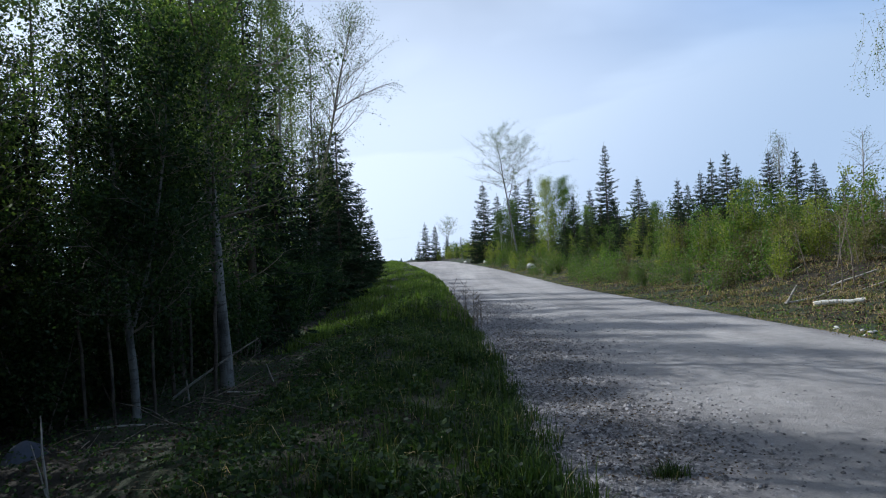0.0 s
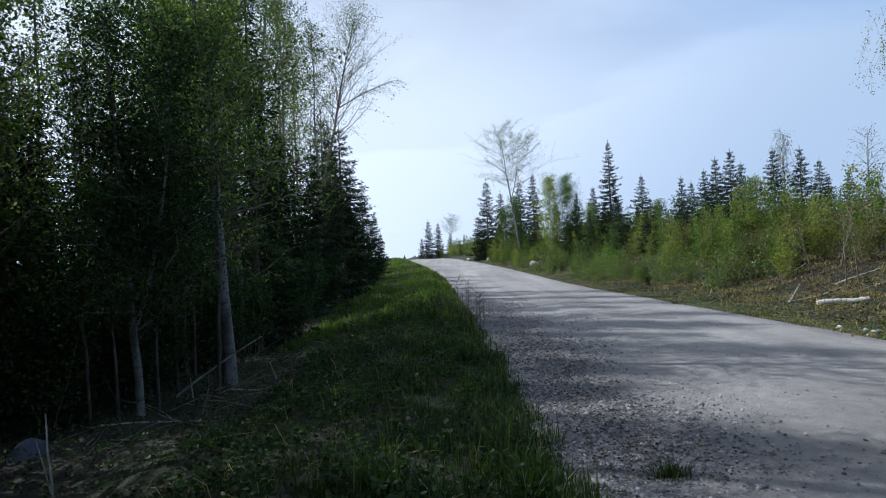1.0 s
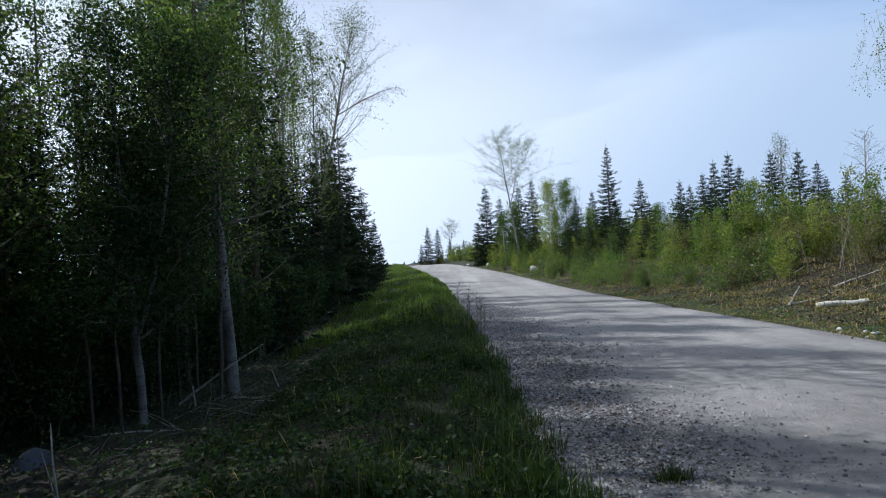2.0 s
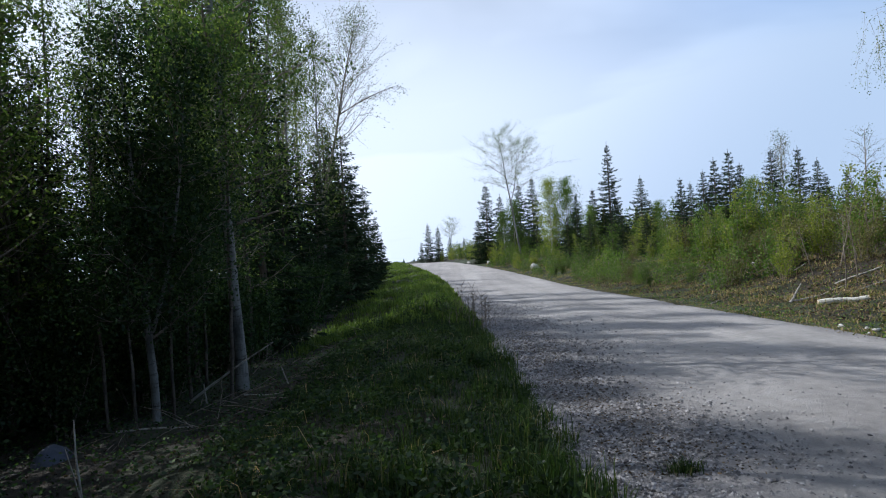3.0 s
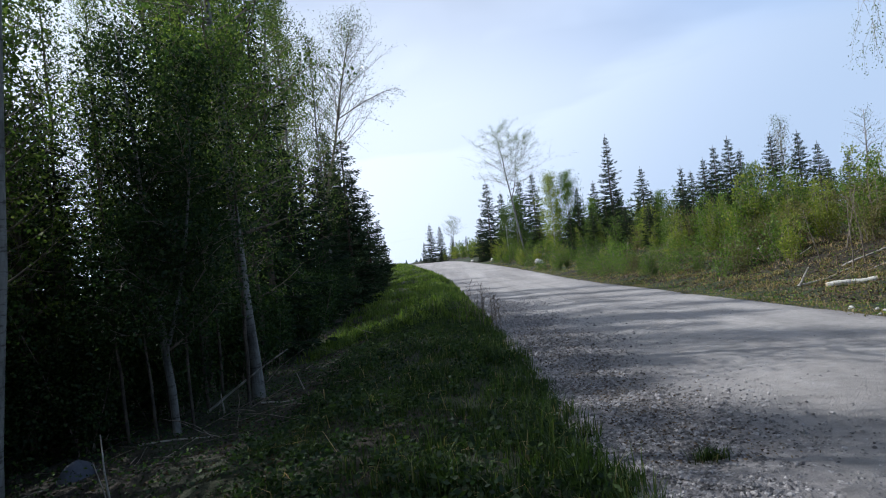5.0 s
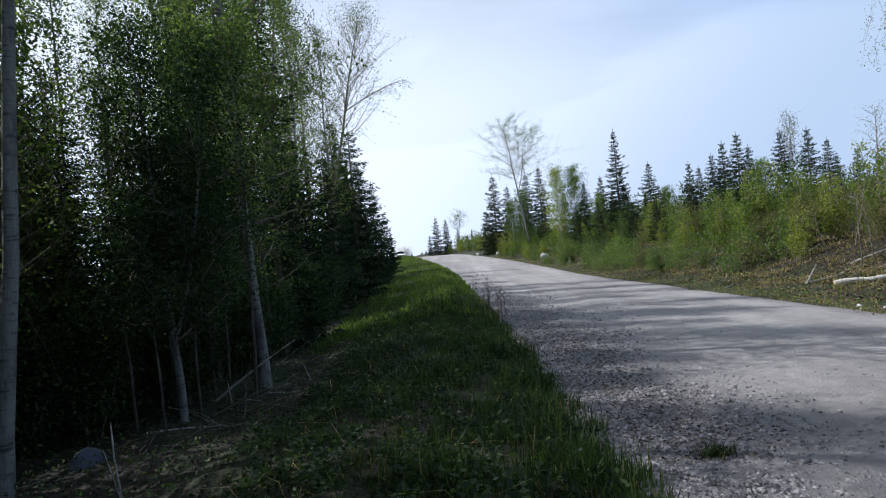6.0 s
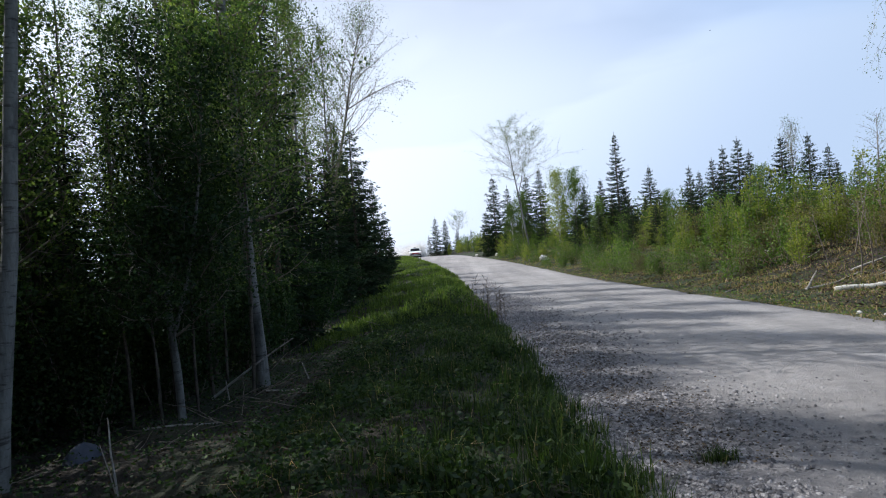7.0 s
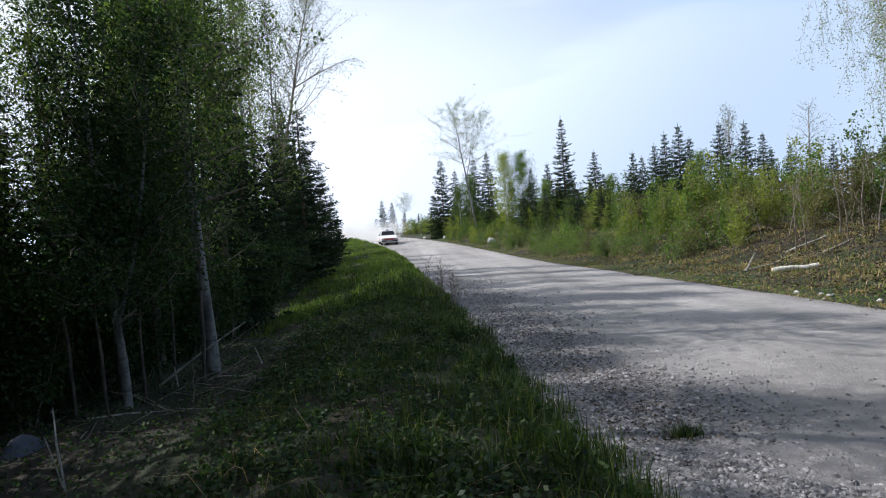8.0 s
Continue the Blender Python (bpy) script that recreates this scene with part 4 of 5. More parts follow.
# fallen wood at the foot of the aspen
dead_branch([(-4.7, 9.5, float(land_z(-4.7, 9.5)) + 0.03), (-4.0, 9.5, 0.02), (-3.3, 9.55, 0.44)], 0.026, "long dead branch leaning on an aspen trunk", seed=8)
dead_branch([(-4.35, 9.3, float(land_z(-4.35, 9.3)) - 0.05), (-4.4, 9.35, -0.15)], 0.02, "short upright dead stub", seed=9)
dead_branch(lying(-3.7, 9.2, -2.9, 9.0, 0.015), 0.017, seed=10)
dead_branch(lying(-4.9, 7.6, -4.0, 7.9, 0.02), 0.02, seed=11)
dead_branch([(-3.1, 9.6, float(land_z(-3.1, 9.6))), (-3.2, 9.6, float(land_z(-3.2, 9.6)) + 0.3)], 0.016, "short upright dead stub", seed=12)
dead_branch([(-3.82, 5.0, float(land_z(-3.82, 5.0)) - 0.05), (-3.86, 5.0, 0.0), (-3.88, 5.02, 0.34)], 0.013, "thin dry stalk standing in the grass", seed=13)
dead_branch([(-3.8, 4.98, float(land_z(-3.8, 4.98)) - 0.05), (-3.96, 5.0, 0.1)], 0.009, "thin dry stalk standing in the grass", seed=14)
dead_branch(lying(-2.4, 14.2, -1.6, 14.6, 0.015), 0.016, seed=15)
for k, (xa, ya, xb, yb) in enumerate(((-3.9, 8.6, -3.0, 8.8), (-3.5, 8.0, -2.9, 8.5), (-4.3, 8.9, -3.6, 8.4), (-3.2, 10.2, -2.5, 9.8), (-2.9, 11.4, -2.3, 11.0),
                                      (-3.4, 7.2, -2.8, 7.5), (-4.4, 7.0, -3.7, 6.8), (-3.0, 8.9, -2.4, 9.3))):
    dead_branch(lying(xa, ya, xb, yb, 0.02), 0.010, "thin dead stick on the leaf litter under an aspen", seed=40 + k, mat=M_TWIG)


def brushwood():
    """Thin fallen twigs strewn and propped over the floor of the wood."""
    rng = np.random.default_rng(29)
    b = Buf()
    for k in range(70):
        y = rng.uniform(6.2, 15.0)
        x = float(road_x(y)) - HALF - rng.uniform(2.6, 6.5)
        a, ln = rng.uniform(0, 2 * math.pi), rng.uniform(0.25, 1.1)
        up = abs(rng.normal()) * (0.5 if k % 4 == 0 else 0.10)
        z = float(land_z(x, y)) + 0.01
        tube(b, bent_line(rng, (x, y, z), (math.cos(a), math.sin(a), up), ln, 5, 0.10, -0.01), rng.uniform(0.004, 0.010) * np.linspace(1, 0.4, 6), 4)
    tagged(new("brushwood", b.mesh("brushwood", M_TWIG, True)), "thin dead twigs strewn over the floor of the wood", "brushwood", kind="stuff")


brushwood()


def brush_pile(x0, y0):
    """A tangle of broken boughs on the bank."""
    rng = np.random.default_rng(37)
    root = thing("brush_pile", "dark tangle of broken boughs on the bank", "brushwood", "", Matrix.Translation((x0, y0, float(land_z(x0, y0)))))
    for k in range(16):
        a = rng.uniform(0, 2 * math.pi)
        p = np.array([rng.normal() * 0.3, rng.normal() * 0.25, rng.uniform(0.0, 0.15)])
        b = Buf()
        tube(b, bent_line(rng, p, (math.cos(a), math.sin(a), rng.uniform(-0.05, 0.7)), rng.uniform(0.5, 1.2), 5, 0.14, -0.03), rng.uniform(0.012, 0.035) * np.linspace(1, 0.35, 6), 6)
        part("bough", b.mesh("bough", M_BARK_DARK if k % 3 else M_DEADWOOD, True), root)


brush_pile(10.6, 19.6)


def rock(name, label, x, y, size, mat, seed, sink=0.3, group=""):
    rng = np.random.default_rng(seed)
    bm = bmesh.new()
    bmesh.ops.create_icosphere(bm, subdivisions=3, radius=1.0)
    cuts = unit(rng.normal(size=(9, 3)))
    depth = rng.uniform(0.5, 0.86, 9)
    for v in bm.verts:
        p = np.array(v.co)
        for n, d in zip(cuts, depth):
            e = p @ n - d
            if e > 0:
                p = p - n * e * 0.95
        p *= 1 + 0.05 * float(ripple(p[0] + p[2], p[1] - p[2], 0.25, seed))
        v.co = p * np.array(size)
    for f in bm.faces:
        f.smooth = True
    me = bpy.data.meshes.new(name)
    bm.to_mesh(me)
    bm.free()
    me.materials.append(mat)
    ob = tagged(new(name, me), label, "rock", group)
    ob.matrix_basis = pose(x, y, float(land_z(x, y)) + size[2] * (1 - 2 * sink), 0, 0, seed * 47)
    return ob


rock("boulder", "rounded bluish-grey boulder in the shade", -5.08, 6.60, (0.31, 0.27, 0.30), M_BOULDER, 6, 0.68)
rock("pale_boulder", "pale boulder at the roadside", 6.56, 47.44, (0.48, 0.38, 0.34), M_PALE_STONE, 9, 0.3)
rock("pale_boulder", "pale stone under the bushes", 11.0, 22.0, (0.30, 0.2, 0.24), M_PALE_STONE, 5, 0.3)
for i, (x, y, s) in enumerate(((6.75, 10.6, 0.07), (6.55, 9.6, 0.05), (6.95, 10.2, 0.05), (5.9, 13.2, 0.06), (6.3, 11.8, 0.04), (6.0, 20.5, 0.08), (7.1, 9.0, 0.06), (4.0, 62.0, 0.3), (2.2, 68, 0.25), (6.9, 9.9, 0.08))):
    rock("roadside_stone", "small pale stone at the road's edge", x, y, (s, s * 0.8, s * 0.6), M_PALE_STONE, 10 + i, 0.25, "stones at the road's edge")


# ---- gravel, grass, litter ----
def stone_field(name, label, xs, ys, size, mat, seed):
    """Loose angular stones, each a squashed, cut octahedron of its own."""
    rng = np.random.default_rng(seed)
    n = len(xs)
    base = np.array([[1, 0, 0], [0, 1, 0], [-1, 0, 0], [0, -1, 0], [0, 0, 1], [0.55, 0.6, 0.55], [-0.6, 0.5, 0.5], [-0.5, -0.6, 0.55], [0.6, -0.55, 0.5]], float)
    quads = np.array([[0, 5, 4, 8], [1, 6, 4, 5], [2, 7, 4, 6], [3, 8, 4, 7], [0, 1, 5, 5], [1, 2, 6, 6], [2, 3, 7, 7], [3, 0, 8, 8]])
    v = base[None] * rng.uniform(0.7, 1.3, (n, 9, 3))
    v *= (size[:, None] * rng.uniform(0.55, 1.2, (n, 3)))[:, None] * np.array([1, 1, 0.8])
    a = rng.uniform(0, 2 * np.pi, n)
    c, s = np.cos(a)[:, None], np.sin(a)[:, None]
    v = np.stack([v[..., 0] * c - v[..., 1] * s, v[..., 0] * s + v[..., 1] * c, v[..., 2]], -1)
    g = xs - road_x(ys)
    rz = road_z(ys) + 0.05 * (1 - (g / 3.2) ** 2) - 0.02 * np.exp(-((np.abs(g) - 1.0) / 0.35) ** 2)
    rz = rz + (0.020 * ripple(g, ys, 0.16, 5.0) + 0.022 * ripple(g, ys, 0.42, 2.0) + 0.02) * smooth(-1.3, -2.0, g) * (1 - smooth(20, 40, ys))
    z = np.maximum(rz - 0.22 * smooth(3.0, 3.5, np.abs(g)), land_z(xs, ys))
    v += np.stack([xs, ys, z - size * 0.08], 1)[:, None]
    bm_faces = (quads[None] + (np.arange(n) * 9)[:, None, None]).reshape(-1, 4)
    tri = bm_faces[:, 2] == bm_faces[:, 3]
    me = bpy.data.meshes.new(name)
    me.from_pydata(v.reshape(-1, 3).tolist(), [], bm_faces[~tri].tolist() + bm_faces[tri][:, :3].tolist())
    me.materials.append(mat)
    return tagged(new(name, me), label, "gravel", kind="stuff")


def lay_gravel():
    rng = np.random.default_rng(3)
    n = 42000
    y = 2.0 + 20 * rng.uniform(0, 1, n) ** 1.7
    s = -HALF - 0.05 + np.abs(rng.normal(0, 0.75, n))
    size = 0.007 + 0.019 * rng.uniform(0, 1, n) ** 3.0 + 0.007 * smooth(4, 12, y)
    stone_field("loose_gravel", "loose grey crushed stones along the road's shoulder", road_x(y) + s, y, size, M_PEBBLE, 4)
    n = 3500
    y = 2.5 + 24 * rng.uniform(0, 1, n) ** 1.5
    s = rng.uniform(-HALF, HALF, n)
    size = 0.007 + 0.014 * rng.uniform(0, 1, n) ** 4
    stone_field("scattered_gravel", "scattered small stones on the packed road", road_x(y) + s, y, size, M_PEBBLE, 5)


lay_gravel()


def blades(name, label, xs, ys, height, mat, seed, width=0.006, lean=0.45, category="grass", lift=0.0):
    rng = np.random.default_rng(seed)
    n = len(xs)
    a = rng.uniform(0, 2 * np.pi, n)
    out = np.stack([np.cos(a), np.sin(a), 0 * a], 1)
    side = np.stack([-np.sin(a), np.cos(a), 0 * a], 1) * (width * rng.uniform(0.6, 1.4, n))[:, None]
    root = np.stack([xs, ys, land_z(xs, ys) - 0.015 + lift], 1)
    h = height[:, None] * rng.uniform(0.55, 1.25, (n, 1))
    bend = lean * rng.uniform(0.2, 1.4, (n, 1))
    up = np.array([0, 0, 1.0])
    mid = root + up * h * 0.6 + out * h * bend * 0.25
    tip = root + up * h * (1 - 0.25 * bend) + out * h * bend
    v = np.stack([root - side, root + side, mid + side * 0.8, mid - side * 0.8, tip], 1)
    f = np.arange(n)[:, None, None] * 5 + np.array([[0, 1, 2, 3], [3, 2, 4, 4]])[None]
    f = f.reshape(-1, 4)
    tri = f[:, 2] == f[:, 3]
    me = bpy.data.meshes.new(name)
    me.from_pydata(v.reshape(-1, 3).tolist(), [], f[~tri].tolist() + f[tri][:, :3].tolist())
    me.materials.append(mat)
    return tagged(new(name, me), label, category, kind="stuff")


def lay_grass():
    rng = np.random.default_rng(8)
    # verge beside the road, near and far
    k = 2600
    ty = 1.6 + 14 * rng.uniform(0, 1, k) ** 1.4
    u = -0.05 + 3.45 * rng.uniform(0, 1, k) ** 1.1
    n = 40000
    i = rng.integers(0, k, n)
    y = ty[i] + rng.normal(size=n) * 0.06
    left = u[i] + rng.normal(size=n) * 0.06
    left = np.where(left < -0.12, -left * 0.5, left)
    x = road_x(y) - HALF - left
    h = (0.10 + 0.14 * rng.uniform(0, 1, k) ** 1.5)[i] * (0.65 + 0.6 * np.exp(-((left - 0.7) / 0.9) ** 2)) * (1 - 0.6 * smooth(2.2, 3.7, left))
    clump = ripple(x, y, 0.33, 1.0) + 0.6 * ripple(x, y, 0.9, 3.0)
    h = h * np.clip(0.85 + 0.75 * clump, 0.25, 1.9)
    blades("verge_grass", "rank green grass on the shaded roadside verge", x, y, h, M_SHADED_GRASS, 9, 0.0045)
    k, n = 2400, 36000
    ty = 14 + 62 * rng.uniform(0, 1, k) ** 1.3
    u = -0.05 + 4.6 * rng.uniform(0, 1, k)
    i = rng.integers(0, k, n)
    y = ty[i] + rng.normal(size=n) * 0.15
    left = np.abs(u[i] + rng.normal(size=n) * 0.12)
    x = road_x(y) - HALF - left
    blades("far_verge_grass", "sunlit green grass on the verge below the spruces", x, y, 0.12 + 0.16 * rng.uniform(0, 1, n), M_SUNLIT_GRASS, 10, 0.012)
    # dry grass of the bank
    k, n = 6200, 84000
    ty = 6.5 + 56 * rng.uniform(0, 1, k) ** 1.5
    u = 0.15 + 9.0 * rng.uniform(0, 1, k) ** 1.2
    i = rng.integers(0, k, n)
    y = ty[i] + rng.normal(size=n) * 0.12
    right = np.abs(u[i] + rng.normal(size=n) * 0.12)
    x = road_x(y) + HALF + right
    h = (0.05 + 0.20 * rng.uniform(0, 1, k) ** 2.5)[i] * (0.35 + 0.65 * smooth(0.1, 1.6, right))
    blades("bank_grass", "matted dry brown and green grass on the bank", x, y, h * 0.9, M_DRY, 11, 0.007, 1.9)
    n = 9000
    y = 8 + 52 * rng.uniform(0, 1, n) ** 1.4
    right = 0.1 + 6 * rng.uniform(0, 1, n) ** 1.3
    x = road_x(y) + HALF + right
    b = Buf()
    leaves(b, np.stack([x, y, land_z(x, y) + 0.02 + 0.16 * rng.uniform(0, 1, n) ** 2], 1), 0.065, rng, 0.3, 0.4)
    tagged(new("bank_herbs", b.mesh("bank_herbs", M_SAPLING)), "fresh green herbs among the dry grass of the bank", "herbs", kind="stuff")
    n = 9000
    y = 6 + 50 * rng.uniform(0, 1, n) ** 1.5
    right = -0.22 + 0.9 * rng.uniform(0, 1, n) ** 1.4
    blades("road_edge_grass", "short dry grass creeping onto the road's edge", road_x(y) + HALF + right, y, 0.02 + 0.07 * rng.uniform(0, 1, n) ** 2, M_DRY, 14, 0.010, 1.0)
    n = 2600
    y = 3.5 + 9 * rng.uniform(0, 1, n) ** 1.2
    s = -HALF + 0.15 + np.abs(rng.normal(0.45, 0.35, n))
    b = Buf()
    leaves(b, np.stack([road_x(y) + s, y, 0.07 + 0 * y], 1), 0.028, rng, 0.8, 0.5)
    tagged(new("shoulder_litter", b.mesh("shoulder_litter", M_LITTER)), "dry leaf scraps among the loose stones of the shoulder", "leaf litter", kind="stuff")
    # a lone tuft on the gravel
    n = 190
    blades("gravel_tuft", "small tuft of grass growing in the gravel shoulder", 1.2 + rng.normal(size=n) * 0.062, 3.62 + rng.normal(size=n) * 0.045, np.full(n, 0.115), M_SHADED_GRASS, 13, 0.0035, 0.9, lift=0.14)
    # broad-leaved weeds
    k, n = 620, 26000
    ty = 1.8 + 16 * rng.uniform(0, 1, k) ** 1.4
    u, wide, tall = 0.15 + 3.1 * rng.uniform(0, 1, k), rng.uniform(0.05, 0.17, k), rng.uniform(0.08, 0.30, k)
    i = rng.integers(0, k, n)
    off = rng.normal(size=(n, 2)) * wide[i][:, None]
    y = ty[i] + off[:, 1]
    x = road_x(y) - HALF - np.maximum(u[i] + off[:, 0], 0.02)
    dome = np.exp(-(off ** 2).sum(1) / (2 * wide[i] ** 2))
    b = Buf()
    leaves(b, np.stack([x, y, land_z(x, y) + 0.02 + tall[i] * dome * rng.uniform(0.3, 1, n)], 1), 0.05, rng, 0.6, 0.62)
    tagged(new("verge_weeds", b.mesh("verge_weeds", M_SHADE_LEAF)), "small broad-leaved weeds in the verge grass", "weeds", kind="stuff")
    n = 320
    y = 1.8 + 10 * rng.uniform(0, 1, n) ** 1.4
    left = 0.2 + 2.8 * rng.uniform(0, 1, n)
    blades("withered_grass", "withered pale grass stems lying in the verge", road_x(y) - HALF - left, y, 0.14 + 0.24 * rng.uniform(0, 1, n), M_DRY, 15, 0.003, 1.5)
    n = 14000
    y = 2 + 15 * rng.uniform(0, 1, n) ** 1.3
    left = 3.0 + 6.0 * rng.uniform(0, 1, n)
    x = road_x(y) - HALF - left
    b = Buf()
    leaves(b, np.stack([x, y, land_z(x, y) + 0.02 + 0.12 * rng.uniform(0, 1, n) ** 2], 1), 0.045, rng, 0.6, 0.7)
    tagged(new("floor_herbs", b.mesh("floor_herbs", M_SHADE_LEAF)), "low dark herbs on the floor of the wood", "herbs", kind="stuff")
    # litter under the trees
    n = 16000
    y = 3 + 28 * rng.uniform(0, 1, n) ** 1.3
    left = 2.7 + 9.1 * rng.uniform(0, 1, n) ** 1.7
    x = road_x(y) - HALF - left
    b = Buf()
    leaves(b, np.stack([x, y, land_z(x, y) + 0.012], 1), 0.045, rng, 0.85, 0.7)
    tagged(new("leaf_litter", b.mesh("leaf_litter", M_LITTER)), "dead brown leaves on the floor of the wood", "leaf litter", kind="stuff")
    n = 24000
    y = 7 + 26 * rng.uniform(0, 1, n) ** 1.4
    right = 0.8 + 7 * rng.uniform(0, 1, n)
    x = road_x(y) + HALF + right
    b = Buf()
    leaves(b, np.stack([x, y, land_z(x, y) + 0.03], 1), 0.075, rng, 0.7, 0.5)
    tagged(new("bank_litter", b.mesh("bank_litter", M_LITTER)), "dead leaves and bark scraps on the bank", "leaf litter", kind="stuff")


lay_grass()


def dry_weed(seed, h):
    """Last year's stalk with thin side twigs at the road's edge."""
    rng = np.random.default_rng(seed)
    root = thing("dry_weed", "thin leafless stalk at the edge of the gravel", "weed", "dry stalks at the road's edge")
    b = Buf()
    p = bent_line(rng, (0, 0, -0.05), (rng.normal() * 0.1, rng.normal() * 0.1, 1), h, 6, 0.05, 0)
    tube(b, p, 0.010 * np.linspace(1, 0.35, 7), 4)
    part("stalk", b.mesh("stalk", M_TWIG, True), root)
    b = Buf()
    for k in range(14):
        q = p[rng.integers(2, 7)]
        tube(b, bent_line(rng, q, (rng.normal(), rng.normal(), 1.0), h * rng.uniform(0.12, 0.35), 3, 0.1, 0.02), 0.006 * np.linspace(1, 0.5, 4), 3)
    tagged(part("twig_spray", b.mesh("twig_spray", M_TWIG, True), root), kind="stuff")
    return root


weed = stand(dry_weed(71, 0.85), 0.42, 14.0)
for i, (x, y, s) in enumerate(((0.18, 13.5, 1.0), (0.55, 13.2, 0.8), (0.3, 15.2, 1.1), (0.05, 14.4, 0.7), (0.62, 14.8, 0.75), (-0.2, 13.8, 0.8), (0.35, 12.6, 0.6), (0.1, 13.0, 0.9), (0.5, 13.9, 0.9), (0.25, 14.6, 0.95), (-0.1, 14.9, 0.85), (0.7, 13.6, 0.6), (0.45, 12.9, 0.75), (-0.35, 13.2, 0.7), (0.0, 15.6, 1.0), (0.6, 15.7, 0.8), (0.28, 12.0, 0.55))):
    again(weed, x, y, i * 67, s)


def far_woods():
    """A low jagged belt of distant trees on the skyline."""
    rng = np.random.default_rng(17)
    b, n = Buf(), 900
    x = rng.uniform(-700, 500, n)
    y = 520 + rng.uniform(0, 60, n)
    h = rng.uniform(7.5, 12.5, n)
    z = land_z(x, y)
    r = rng.uniform(2.0, 4.0, n)
    for k in range(3):
        a = rng.uniform(0, np.pi, n)
        d = np.stack([np.cos(a) * r, np.sin(a) * r, 0 * r], 1)
        root = np.stack([x, y, z - 1], 1)
        up = np.stack([0 * h, 0 * h, h], 1)
        b.add(np.stack([root - d, root + d, root + d * 0.5 + up * 0.7, root + up, ], 1).reshape(-1, 3), np.arange(n * 4).reshape(-1, 4))
    tagged(new("far_woods", b.mesh("far_woods", M_FAR_HAZE)), "hazy belt of distant woods on the skyline", "woods", kind="stuff")


far_woods()


# ---- the car and its dust ----
def shell(name, sections, mat, parent, label="", bevel=0.03):
    """A closed body from cross-sections along y; each is a list of (x, z) on the right-hand side from bottom to top, mirrored."""
    bm = bmesh.new()
    rings = []
    for y, prof in sections:
        ring = [bm.verts.new((x, y, z)) for x, z in prof] + [bm.verts.new((-x, y, z)) for x, z in reversed(prof)]
        rings.append(ring)
    for a, b in zip(rings, rings[1:]):
        n = len(a)
        for i in range(n):
            bm.faces.new((a[i], a[(i + 1) % n], b[(i + 1) % n], b[i]))
    bm.faces.new(list(reversed(rings[0])))
    bm.faces.new(rings[-1])
    bmesh.ops.recalc_face_normals(bm, faces=bm.faces)
    bmesh.ops.bevel(bm, geom=[e for e in bm.edges if e.is_manifold and e.calc_face_angle(0) > 0.35], offset=bevel, segments=2, affect="EDGES")
    me = bpy.data.meshes.new(name)
    bm.to_mesh(me)
    bm.free()
    me.materials.append(mat)
    return part(name, me, parent, label)


def box_mesh(name, size, mat, bevel=0.02, taper=1.0):
    bm = bmesh.new()
    bmesh.ops.create_cube(bm, size=1.0)
    for v in bm.verts:
        k = taper if v.co.z > 0 else 1.0
        v.co = Vector((v.co.x * size[0] * k, v.co.y * size[1] * k, v.co.z * size[2]))
    bmesh.ops.bevel(bm, geom=bm.edges[:], offset=min(bevel, min(size) * 0.4), segments=2, affect="EDGES")
    me = bpy.data.meshes.new(name)
    bm.to_mesh(me)
    bm.free()
    me.materials.append(mat)
    return me


def disc_mesh(name, r, depth, mat, inner=0.0, sides=24):
    """A wheel-like ring or disc about the x axis, with rounded edges."""
    prof = [(r * 0.94, -depth / 2), (r, -depth * 0.3), (r, depth * 0.3), (r * 0.94, depth / 2)]
    prof += [(inner, depth / 2), (inner, -depth / 2)] if inner else [(0.001, depth / 2 * 0.8), (0.001, -depth / 2)]
    b = Buf()
    ang = np.arange(sides) * 2 * np.pi / sides
    v = np.array([[(d, p * np.cos(a), p * np.sin(a)) for p, d in prof] for a in ang]).reshape(-1, 3)
    m = len(prof)
    q = [[i * m + j, i * m + (j + 1) % m, ((i + 1) % sides) * m + (j + 1) % m, ((i + 1) % sides) * m + j] for i in range(sides) for j in range(m)]
    b.add(v, q)
    return b.mesh(name, mat, True)


